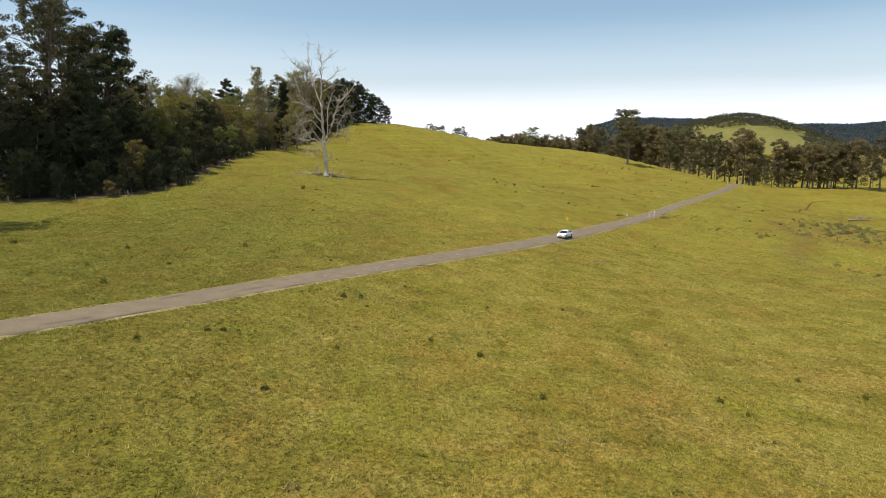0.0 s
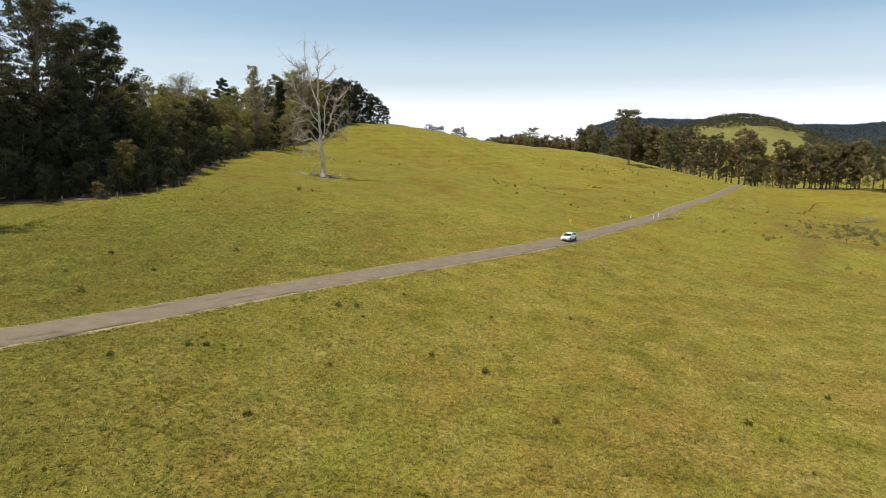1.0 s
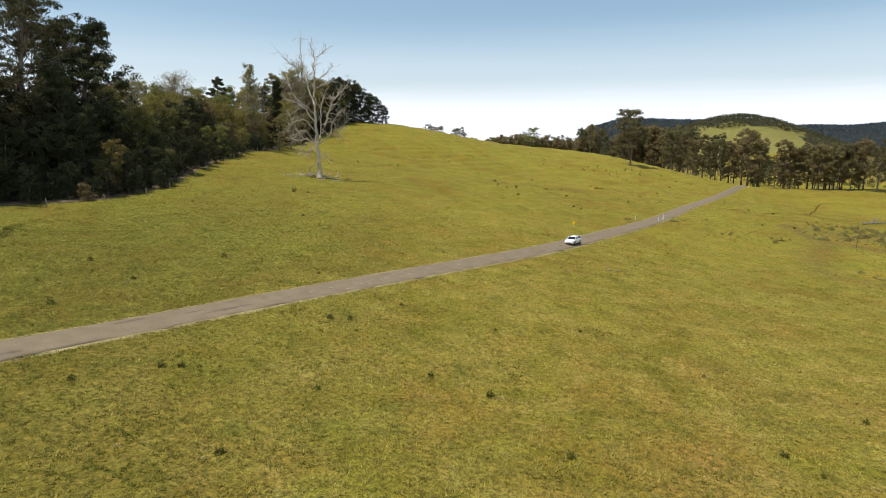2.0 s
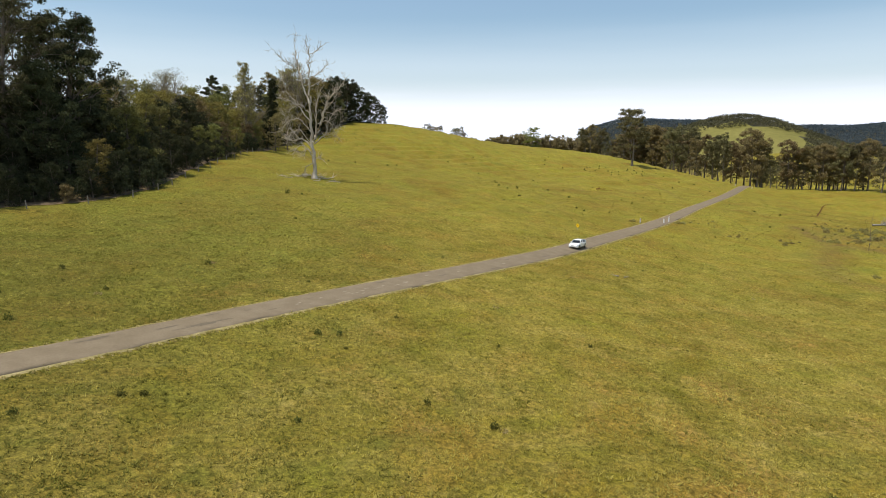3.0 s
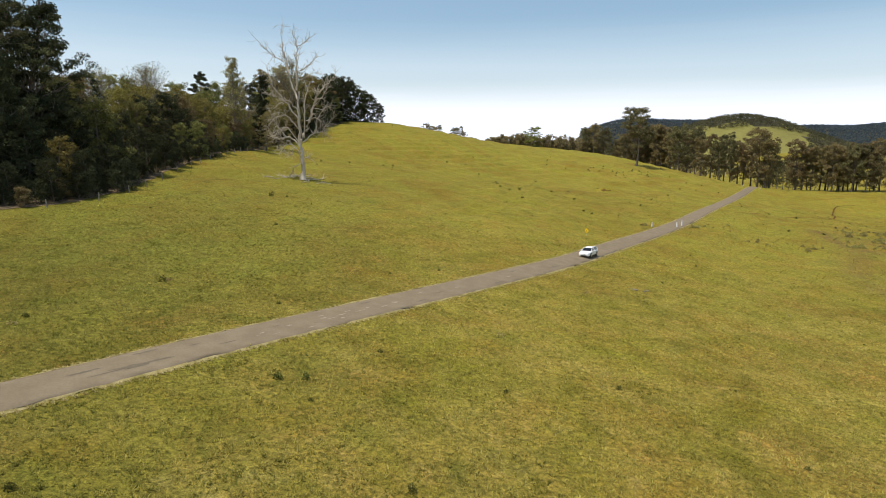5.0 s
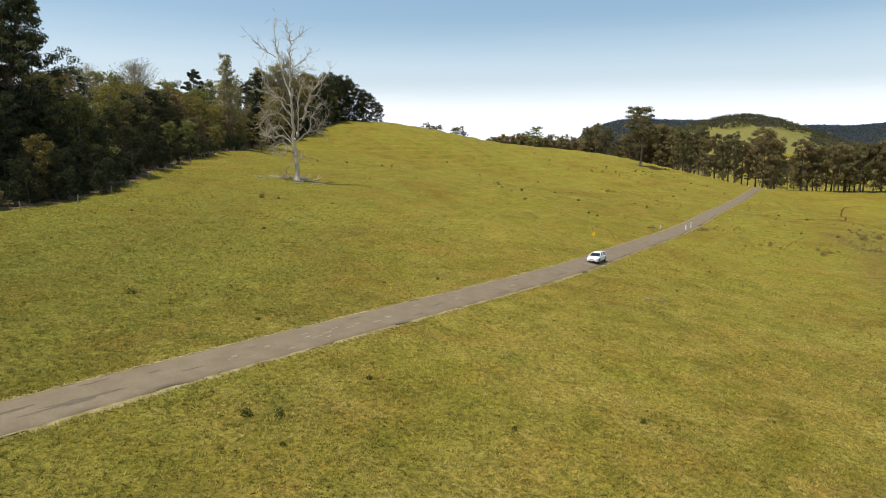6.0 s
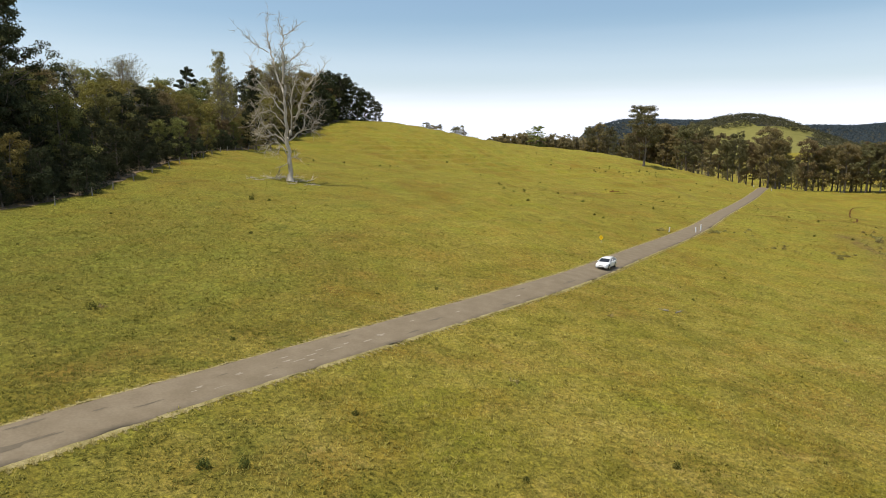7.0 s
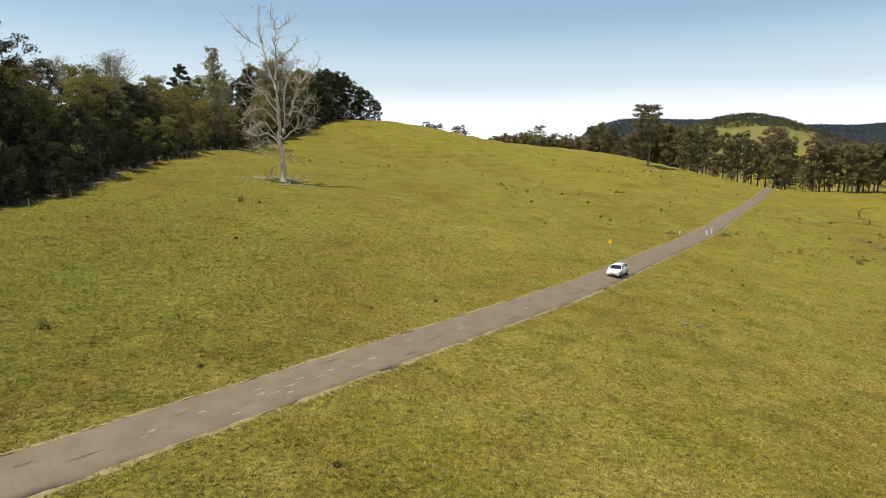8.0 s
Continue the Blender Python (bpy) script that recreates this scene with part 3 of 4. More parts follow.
for rank, (back, gap) in enumerate(((3.5, 6.0), (10, 6.5), (19, 8.0), (30, 12), (3.2, 2.3))):
    s = 0.0
    while s < len(EDGE) - 2:
        p, d = EDGE[int(s)], EDGE[int(s) + 1] - EDGE[int(s)]
        d = d / np.linalg.norm(d)
        q = p + np.array([-d[1], d[0]]) * (back + R.normal() * 1.2)
        size = (0.60, 0.92, 1.06, 1.12, 1.0)[rank] * (0.80 + 0.36 * R.random()) * (0.92 + 0.12 * float(ease(q[1], 118, 140)) + 0.30 * float(ease(q[1], 190, 310))) * (1 - 0.20 * float(ease(q[1], 176, 206) * (1 - ease(q[1], 262, 292))))
        s += gap * (0.75 + 0.5 * R.random())
        if rank == 4:
            low_spots.append((q[0], q[1], size, R.random() * 360, int(R.choice(3, p=(0.50, 0.40, 0.10)))))
            continue
        spots.append((q[0], q[1], size, R.random() * 360, 2 if rank == 0 and R.random() < 0.2 or q[1] < 136 and q[0] < -58 and R.random() < 0.85 or q[1] < 176 and R.random() < 0.42 else int(R.choice(4, p=(0.30, 0.36, 0.08, 0.26)))))
set_down(forest, spots, "forest trees along the paddock")
sunlit = tree_proto("rainforest_tree", 28, BARK, LEAF_YELLOW, "yellow-green leafy tree at the forest edge behind the dead tree", height=18, **{**wood, "fill": 24, "per": 44})
set_down([sunlit], [(-59.5, 252, 1.05, 0, 0), (-61, 240, 0.85, 100, 0)], "forest trees along the paddock")
set_down(undergrowth, low_spots, "bushes at the foot of the forest")

# tall gums and a dark fig at the near corner of the forest
gum = dict(trunk_r=0.50, bare=0.26, spread=8.6, limbs=26, clump=1.15, per=70, size=0.42, flat=0.55, up=0.85, droop=0.6, sub=4)
tall_gums = [tree_proto("tall_gum_tree", 31, BARK, LEAF_GUM, "very tall gum tree with airy layered grey-green foliage", height=38, **gum), tree_proto("tall_gum_tree", 32, BARK, LEAF_GUM, "very tall gum tree with open branching and drooping leaves", height=36, **gum)]
set_down(tall_gums, [(-84, 115, 1.14, 0, 0), (-93, 124, 1.2, 80, 1), (-78, 124, 1.12, 150, 0), (-102, 118, 1.15, 200, 1), (-112, 128, 1.15, 20, 0), (-88, 134, 1.18, 290, 1), (-73, 134, 0.98, 40, 1), (-80, 108, 0.95, 60, 1), (-72.5, 84, 0.9, 10, 0), (-71.5, 76, 0.9, 130, 1), (-91, 116, 0.84, 250, 1), (-86, 126, 0.78, 310, 0), (-97, 130, 0.86, 170, 0), (-82, 119, 0.70, 100, 1), (-106, 124, 0.8, 45, 1), (-81, 146, 0.92, 220, 0), (-90, 150, 0.95, 15, 1)], "tall gums at the forest corner")
fig = tree_proto("dark_fig_tree", 33, BARK, LEAF_DARK, "huge dense dark evergreen tree towering over the forest edge", height=38, trunk_r=0.75, bare=0.08, spread=9.8, limbs=44, clump=1.5, per=95, size=0.48, flat=0.6, up=0.35, sub=4, fill=70, taper=0.62)
place(fig, -75.5, 136, 1.0, 0)
copy_thing(fig, pose(-70.5, 124, spot(-70.5, 124, 0.15), 0, 0, 130) @ Matrix.Diagonal((0.72, 0.72, 0.72, 1)))

# trees that stand out above the forest
bare_kw = dict(trunk_r=0.34, bare=0.30, spread=6.6, limbs=22, clump=0.5, per=5, size=0.24, up=0.85, sub=22, flat=0.9)
bare_trees = [tree_proto("bare_tree", 41, BARK_TWIG, LEAF_YELLOW, "nearly leafless pale tree with fine twigs above the forest", height=24, **bare_kw)]
set_down(bare_trees, [(-73, 180, 1.0, 0, 0), (-84, 180, 0.86, 70, 0), (-77, 190, 0.95, 130, 0), (-66, 296, 1.5, 200, 0), (-71, 303, 1.3, 20, 0), (-67, 233, 1.05, 90, 0), (244.5, 396, 1.18, 60, 0)], "bare trees above the forest")
feather = tree_proto("poplar_tree", 42, BARK_TWIG, LEAF_YELLOW, "tall narrow yellow-green tree with feathery upright branches", height=28, trunk_r=0.3, bare=0.2, spread=5.2, limbs=40, clump=0.65, per=17, size=0.34, up=1.05, sub=8, lean=0.01, taper=0.5)
place(feather, -67, 226, 1.22, 0)
hoop = tree_proto("hoop_pine", 43, BARK, LEAF_DARK, "dark hoop pine with tufted tiers of branches", height=27, trunk_r=0.35, bare=0.45, spread=4.2, limbs=36, clump=0.85, per=120, size=0.36, up=0.15, sub=1, flat=0.6, taper=0.35)
place(hoop, -85.5, 247, 1.05, 0)
cyp = tree_proto("cypress_tree", 44, BARK, LEAF_DARK, "narrow dark cypress standing in the forest edge", height=22, trunk_r=0.3, bare=0.05, spread=2.6, limbs=34, clump=1.0, per=120, size=0.38, up=1.1, sub=1, taper=0.4)
place(cyp, -65.2, 245, 1.38, 0)
crest_kw = dict(trunk_r=0.4, bare=0.03, spread=6.5, limbs=18, clump=1.5, per=95, size=0.5, flat=0.65, up=0.7, sub=3, fill=45)
crest_trees = [tree_proto("crest_tree", 45, BARK, LEAF_DARK, "dark open-branched tree on the brow of the hill", height=18, **crest_kw)]
set_down(crest_trees, [(-44, 348, 1.08, 0, 0), (-38, 350, 0.86, 90, 0), (-32.5, 349, 0.6, 30, 0), (-50, 341, 1.25, 180, 0), (-57, 328, 1.3, 220, 0), (-53, 347, 1.3, 60, 0), (-41, 344, 0.6, 140, 0)], "trees on the hill brow")

# the grove beyond the rise, and the wood behind it
grove_kw = dict(trunk_r=0.45, bare=0.17, spread=8.2, limbs=19, clump=1.55, per=105, size=0.56, flat=0.6, up=0.7, sub=3, droop=0.4, fill=18)
grove = [
    tree_proto("grove_gum_tree", 51, BARK_TWIG, LEAF_EUC, "gum tree with bare greyish trunk and dull green crown", height=33, **{**grove_kw, "bare": 0.22}),
    tree_proto("grove_gum_tree", 52, BARK, LEAF_RED, "gum tree with dark trunk and russet-green crown", height=31, **{**grove_kw, "bare": 0.17}),
    tree_proto("grove_gum_tree", 53, BARK, LEAF_EUC, "gum tree with forked trunk and broad dull green crown", height=30, **grove_kw),
]


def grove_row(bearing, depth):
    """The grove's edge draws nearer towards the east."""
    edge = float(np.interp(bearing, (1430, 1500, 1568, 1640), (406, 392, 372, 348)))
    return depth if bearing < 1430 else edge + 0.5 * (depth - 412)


spots = []
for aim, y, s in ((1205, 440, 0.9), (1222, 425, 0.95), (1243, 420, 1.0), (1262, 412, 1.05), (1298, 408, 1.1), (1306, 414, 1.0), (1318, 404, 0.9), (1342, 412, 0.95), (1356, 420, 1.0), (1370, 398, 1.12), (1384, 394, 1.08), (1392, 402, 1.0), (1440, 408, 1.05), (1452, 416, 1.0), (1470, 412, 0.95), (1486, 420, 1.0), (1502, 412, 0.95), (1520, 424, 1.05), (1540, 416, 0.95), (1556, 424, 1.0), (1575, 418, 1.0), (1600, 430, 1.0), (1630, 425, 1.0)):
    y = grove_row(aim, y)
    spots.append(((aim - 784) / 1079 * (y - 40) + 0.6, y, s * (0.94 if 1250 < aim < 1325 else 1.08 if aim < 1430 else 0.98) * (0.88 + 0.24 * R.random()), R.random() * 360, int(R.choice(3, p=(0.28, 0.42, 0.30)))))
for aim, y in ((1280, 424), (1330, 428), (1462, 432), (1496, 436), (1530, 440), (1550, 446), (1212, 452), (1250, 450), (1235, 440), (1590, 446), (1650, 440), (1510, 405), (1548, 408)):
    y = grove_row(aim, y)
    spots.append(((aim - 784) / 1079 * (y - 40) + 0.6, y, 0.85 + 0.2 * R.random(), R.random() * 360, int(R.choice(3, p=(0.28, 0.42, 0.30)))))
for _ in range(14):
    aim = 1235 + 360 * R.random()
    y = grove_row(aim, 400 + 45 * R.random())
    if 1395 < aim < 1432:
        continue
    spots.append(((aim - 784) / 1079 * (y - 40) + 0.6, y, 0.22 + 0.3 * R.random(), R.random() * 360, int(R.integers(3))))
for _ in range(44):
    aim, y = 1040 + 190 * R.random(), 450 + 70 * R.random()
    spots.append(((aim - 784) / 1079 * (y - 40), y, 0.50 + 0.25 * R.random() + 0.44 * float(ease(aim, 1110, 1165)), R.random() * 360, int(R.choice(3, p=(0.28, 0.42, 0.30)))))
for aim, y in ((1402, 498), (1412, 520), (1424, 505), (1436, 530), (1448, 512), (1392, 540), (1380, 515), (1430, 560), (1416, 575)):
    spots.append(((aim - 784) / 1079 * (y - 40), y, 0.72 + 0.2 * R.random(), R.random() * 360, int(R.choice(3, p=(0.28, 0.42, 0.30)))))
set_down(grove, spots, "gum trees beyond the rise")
lone = tree_proto("lone_gum_tree", 56, BARK, LEAF_EUC, "solitary tall gum tree on the slope casting a short shadow", height=36, trunk_r=0.6, bare=0.34, spread=8.6, limbs=20, clump=2.2, per=170, size=0.6, flat=0.5, up=0.4, sub=3, lean=0.02, fill=6)
place(lone, 107.5, 358.5, 0.98, 0)

# ---- far woods ----


def far_trees(name, label, places, material, seed, per=26, size=1.7):
    """Many distant trees as one mass: a few clumps of sprays on a thin stem each. places: x, y, height."""
    rng = np.random.default_rng(seed)
    cen, rad = [], []
    for x, y, h in places:
        z = float(land(x, y))
        for _ in range(7):
            a, q = rng.random() * 6.28, h * 0.24 * math.sqrt(rng.random())
            cen.append((x + q * math.cos(a), y + q * math.sin(a), z + h * (0.14 + 0.76 * rng.random())))
            rad.append(h * (0.10 + 0.07 * rng.random()))
    lv, lf = leaves(rng, cen, rad, per, size, 0.75, 0.3)
    ob = tagged(new(name), label, "woodland", kind="stuff")
    obj("crowns", mesh_of("crowns", lv, lf, material), ob)
    stems = [(np.array([(x, y, float(land(x, y)) - 0.5), (x + 0.3, y, float(land(x, y)) + h * 0.7)]), np.array([0.3, 0.12])) for x, y, h in places]
    obj("stems", mesh_of("stems", *tubes(stems, 4), BARK), ob)
    return ob


R2 = np.random.default_rng(71)
belt = []
for _ in range(620):
    u, y = 0.045 + 0.205 * R2.random(), 455 + 70 * R2.random()
    belt.append((u * y, y, (7.5 + 4 * R2.random()) * (0.5 + 0.5 * float(ease(u, 0.06, 0.12)))))
for _ in range(230):
    u, y = 0.22 + 0.62 * R2.random(), 520 + 330 * R2.random()
    belt.append((u * y, y, (15 + 9 * R2.random()) * (0.55 if 0.50 < u < 0.575 else 1.0)))
far_trees("far_woodland", "distant belt of dull green gum woodland beyond the rise", belt, LEAF_HAZED, 72, 46, 1.0)


def canopy(name, label, places, material, seed, per, size):
    """A closed forest seen from far off: an uneven sheet of leafy crowns. places: x, y, radius."""
    rng = np.random.default_rng(seed)
    p = np.asarray(places, float)
    z = land(p[:, 0], p[:, 1])
    cen = np.stack([p[:, 0], p[:, 1], z + p[:, 2] * (0.5 + 0.8 * rng.random(len(p)))], -1)
    v, f = leaves(rng, cen, p[:, 2], per, size, 0.8, 0.0)
    return tagged(obj(name, mesh_of(name, v, f, material)), label, "forest", kind="stuff")


spots = []
while len(spots) < 13000:
    x, y = 150 + 900 * R2.random(), 1050 + 520 * R2.random()
    h = float(land(x, y))
    if in_paddock(x, y, h + 2.5 * math.sin(x / 17.0)):
        continue
    if y < 1150 and R2.random() < 0.25:
        continue
    spots.append((x, y, 2.6 + 2.2 * R2.random()))
canopy("knoll_forest", "dark forest covering the far knoll above a green paddock", spots, CANOPY, 73, 26, 2.2)
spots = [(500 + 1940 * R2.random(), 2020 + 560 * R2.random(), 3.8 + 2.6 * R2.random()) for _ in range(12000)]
canopy("ridge_forest", "dark forest on the long far ridge, tinted blue for haze", spots, CANOPY_HAZED, 74, 18, 4.0)

# single trees that show over the brow of the hill
for x, y, s, k in ((-8.5, 440, 0.33, 0), (-5, 443, 0.36, 1), (-1.5, 446, 0.33, 2), (9, 440, 0.30, 2), (12.5, 443, 0.33, 0), (16, 446, 0.28, 1)):
    copy_thing(grove[k], pose(x, y, spot(x, y), 0, 0, 40 * x) @ Matrix.Diagonal((s * 1.4, s * 1.4, s, 1)))["group"] = "trees beyond the brow"
round_tree = tree_proto("round_tree", 61, BARK, LEAF_SUNLIT, "rounded green tree with sunlit-coloured leaves beyond the brow of the hill", height=19, **wood)
place(round_tree, 64.5, 450, 1.0, 0, "trees beyond the brow").matrix_basis @= Matrix.Diagonal((1.6, 1.6, 0.82, 1))

# ---- the dead tree ----


def dead_tree(x, y):
    rng = np.random.default_rng(81)
    root = tagged(new("dead_tree"), "tall dead gum tree with bleached bare limbs on the slope", "tree")
    root.matrix_basis = pose(x, y, spot(x, y, 0.2)) @ Matrix.Diagonal((0.95, 0.95, 0.945, 1))

    def line(points, r0, r1):
        """A crooked path through points across (dx, dz), wandering a little in depth."""
        p = np.array(points, float)
        depth = np.cumsum(rng.normal(size=len(p)) * 0.9) * np.linspace(0, 1, len(p))
        q = np.column_stack([p[:, 0], depth, p[:, 1]])
        n = 5 * (len(q) - 1) + 1
        t = np.linspace(0, len(q) - 1, n)
        out = np.stack([np.interp(t, np.arange(len(q)), q[:, k]) for k in range(3)], 1)
        for _ in range(2):
            out[1:-1] = 0.25 * out[:-2] + 0.5 * out[1:-1] + 0.25 * out[2:]
        out[1:-1] += rng.normal(size=(n - 2, 3)) * min(0.16, 0.3 * r0 + 0.05)
        return out, np.linspace(r0, r1, n)

    trunk, tr = line([(0, 0), (0.1, 3.5), (-0.3, 9), (-0.5, 15), (-0.7, 21)], 0.56, 0.24)
    tr[0], tr[1], tr[2] = 0.92, 0.70, 0.60
    obj("trunk", mesh_of("trunk", *tubes([(trunk, tr)], 12), DEAD_BARK, True), root)
    limbs = (
        ([(-0.6, 19), (-2.0, 22.5), (-3.4, 27.5), (-4.4, 31.5), (-4.7, 36.4)], 0.24),
        ([(-3.4, 27.5), (-5.2, 28.6), (-6.8, 29.8), (-8.2, 31.6)], 0.10),
        ([(-0.7, 21), (-0.5, 25), (-0.4, 29), (-0.2, 31.5), (-1.2, 34)], 0.22),
        ([(-0.2, 30.8), (1.3, 31.6), (2.8, 33.0)], 0.08),
        ([(-0.4, 25), (2.4, 26.5), (4.6, 28.6)], 0.10),
        ([(-0.5, 23), (1.8, 24.4), (4.2, 25.2)], 0.09),
        ([(0.0, 9.5), (1.6, 13), (3.1, 17), (3.9, 20), (6.4, 21.8), (9.2, 25.6)], 0.34),
        ([(3.4, 18.5), (5.6, 19.6), (6.6, 23.2)], 0.12),
        ([(0.6, 11.0), (1.1, 15), (1.3, 19), (2.4, 22)], 0.18),
        ([(0.3, 9.0), (2.6, 11.2), (4.6, 11.6), (6.6, 10.0)], 0.19),
        ([(3.4, 11.5), (3.6, 14.2), (5.6, 17.2)], 0.10),
        ([(4.8, 11.5), (5.9, 13.2), (7.0, 13.6)], 0.08),
        ([(-0.5, 14.5), (-2.6, 17.5), (-5.2, 19.8), (-9.2, 20.6)], 0.17),
        ([(-3.6, 18.5), (-6.2, 22), (-7.8, 26.5)], 0.08),
        ([(-0.4, 8.0), (-2.4, 10.4), (-5.0, 10.0), (-7.6, 10.4), (-6.2, 13.2)], 0.20),
        ([(-3.4, 10.2), (-5.2, 12.4), (-7.4, 16.5)], 0.10),
        ([(-0.2, 6.0), (-1.6, 8.0), (-2.2, 5.8), (-4.2, 7.4)], 0.15),
        ([(0.0, 4.3), (-1.8, 3.4), (-2.9, 1.2), (-4.4, 0.7)], 0.11),
        ([(0.1, 4.8), (1.4, 5.6), (1.9, 5.2)], 0.08),
        ([(-0.4, 8.6), (-2.8, 12.6), (-5.2, 12.0), (-6.4, 9.0)], 0.10),
        ([(-0.5, 12.0), (-3.2, 15.4), (-6.0, 15.0), (-7.8, 12.2)], 0.10),
        ([(-0.6, 16.5), (-3.0, 19.0), (-5.4, 17.8), (-7.0, 14.4)], 0.09),
        ([(-0.3, 6.8), (-2.2, 8.6), (-4.0, 8.4), (-5.0, 6.2)], 0.08),
        ([(1.2, 14.0), (3.2, 15.0), (4.8, 13.6), (5.2, 11.4)], 0.08),
        ([(3.0, 17.0), (5.0, 16.6), (6.6, 17.6), (7.6, 16.0)], 0.08),
    )
    for pts, r in limbs:
        lp, lr = line(pts, r * 1.12, 0.04)
        paths = [(lp, lr)]
        count = 11 + int(np.linalg.norm(np.diff(np.array(pts), axis=0), axis=1).sum() * 2.1)
        for _ in range(count):
            k = int(rng.integers(len(lp) // 3, len(lp)))
            d = lp[min(k, len(lp) - 1)] - lp[max(k - 2, 0)]
            d = d / (np.linalg.norm(d) + 1e-6) + rng.normal(size=3) * 0.75
            reach = 0.8 + 2.0 * rng.random()
            tp, t2, _ = limb(rng, lp[k], d, reach, max(lr[k] * 0.55, 0.03), 0.012, 0.3, 0.08, 5)
            paths.append((tp, t2))
            if rng.random() < 0.6:
                sp, s2, _ = limb(rng, tp[3], rng.normal(size=3) + d, reach * 0.6, 0.03, 0.014, 0.3, 0.08, 4)
                paths.append((sp, s2))
        obj("limb", mesh_of("limb", *tubes(paths, 5), DEAD_BARK, True), root)
    return root


DEAD = (-30.9, 161.5)
dead_tree(*DEAD)


def fallen_branch(seed, x, y, length, turn, label, thick=0.09, rise=0.25, wood=DEAD_BARK):
    """A dead branch lying on the grass, with broken side shoots."""
    rng = np.random.default_rng(seed)
    az = radians(turn)
    paths = []
    p, r, d = limb(rng, (0, 0, thick), (math.cos(az), math.sin(az), 0.02), length, thick, 0.025, 0.16, 0.0, 7)
    p[:, 2] = thick + 0.25 * np.abs(np.sin(np.linspace(0, 3, len(p)))) * rng.random()
    paths.append((p, r))
    for k in range(2, 7):
        for sgn in (-1, 1):
            q, r2, _ = limb(rng, p[k], (math.cos(az + sgn * 0.8), math.sin(az + sgn * 0.8), rise * (0.2 + rng.random())), length * 0.28 * (0.5 + rng.random()), r[k] * 0.6, 0.012, 0.25, 0.0, 4)
            q[:, 2] = np.maximum(q[:, 2], 0.03)
            paths.append((q, r2))
    ob = tagged(obj("fallen_branch", mesh_of("fallen_branch", *tubes(paths, 5), wood, True)), label, "branch", "fallen branches")
    ob.matrix_basis = pose(x, y, spot(x, y))
    return ob


rb = np.random.default_rng(88)
for n in range(16):
    az, q = rb.random() * 6.28, 1.5 + 5.5 * rb.random()
    fallen_branch(500 + n, DEAD[0] + q * math.cos(az), DEAD[1] + 0.7 * q * math.sin(az), 1.8 + 3.4 * rb.random(), rb.random() * 360, "bleached dead branch lying below the dead tree", 0.07 + 0.07 * rb.random(), 0.6)
fallen_branch(101, 133.5, 199.5, 8.5, 8, "large grey fallen tree with bare upturned limbs in the lower paddock", 0.32, 2.6, OLD_WOOD)
fallen_branch(102, 137.5, 200.5, 6.0, 35, "large grey fallen limb with bare twigs in the lower paddock", 0.20, 3.2, OLD_WOOD)
fallen_branch(103, 26.0, 100.3, 1.3, 150, "small grey weathered branch lying on short grass", 0.11, 0.7, OLD_WOOD)
fallen_branch(104, 26.7, 100.0, 0.9, 20, "small grey weathered branch lying on short grass", 0.10, 0.7, OLD_WOOD)

# ---- road furniture ----


def guide_post(x, y, height, lean):
    root = tagged(new("guide_post"), "white painted wooden guide post beside the culvert", "post", "posts at the culvert")
    root.matrix_basis = pose(x, y, spot(x, y, 0.1), lean, lean * 0.5, 20)
    bm = box(bmesh.new(), 0, 0, height / 2 + 0.05, 0.24, 0.16, height + 0.1, 0.012)
    part("shaft", bm, WHITE_PAINT, root)
    part("reflector", box(bmesh.new(), 0, -0.087, height - 0.12, 0.09, 0.012, 0.13, 0.003), RED_GLASS, root, "small red reflector")
    part("band", box(bmesh.new(), 0, 0, 0.12, 0.248, 0.168, 0.16, 0.003), TRIM, root, "dark weathered foot band")
    return root


for x, y, h, ln in ((50.6, 166.6, 1.15, 2), (58.3, 171.0, 1.25, -3), (60.8, 174.4, 1.5, 3), (168.5, 362, 1.1, 2), (178.5, 362.5, 1.1, -2)):
    guide_post(x, y, h, ln)


def diamond_sign(x, y, turn):
    root = tagged(new("road_sign"), "small yellow diamond warning sign on a short steel post", "sign")
    root.matrix_basis = pose(x, y, spot(x, y, 0.2), 0, 0, turn)
    part("pole", rod(bmesh.new(), (0, 0.04, 0), (0, 0.04, 1.55), 0.03, sides=10), GALV, root)
    bm = box(bmesh.new(), 0, 0, 0, 0.68, 0.006, 0.68, 0.0)
    bmesh.ops.rotate(bm, verts=bm.verts, matrix=Matrix.Rotation(radians(45), 3, "Y"))
    bmesh.ops.translate(bm, verts=bm.verts, vec=(0, 0, 1.22))
    part("plate", bm, SIGN_YELLOW, root, "yellow diamond plate")
    bm = box(bmesh.new(), -0.03, -0.006, 1.15, 0.07, 0.004, 0.26)
    box(bm, 0.05, -0.006, 1.30, 0.17, 0.004, 0.06)
    box(bm, 0.11, -0.006, 1.33, 0.06, 0.004, 0.15)
    part("symbol", bm, SIGN_BLACK, root, "black curve symbol")
    return root


diamond_sign(28.9, 141.0, -56)

# road repairs: pale scuffs and darker patches
ROAD_AT = np.cumsum(np.r_[0, np.hypot(*np.diff(fine_line, axis=0).T)])


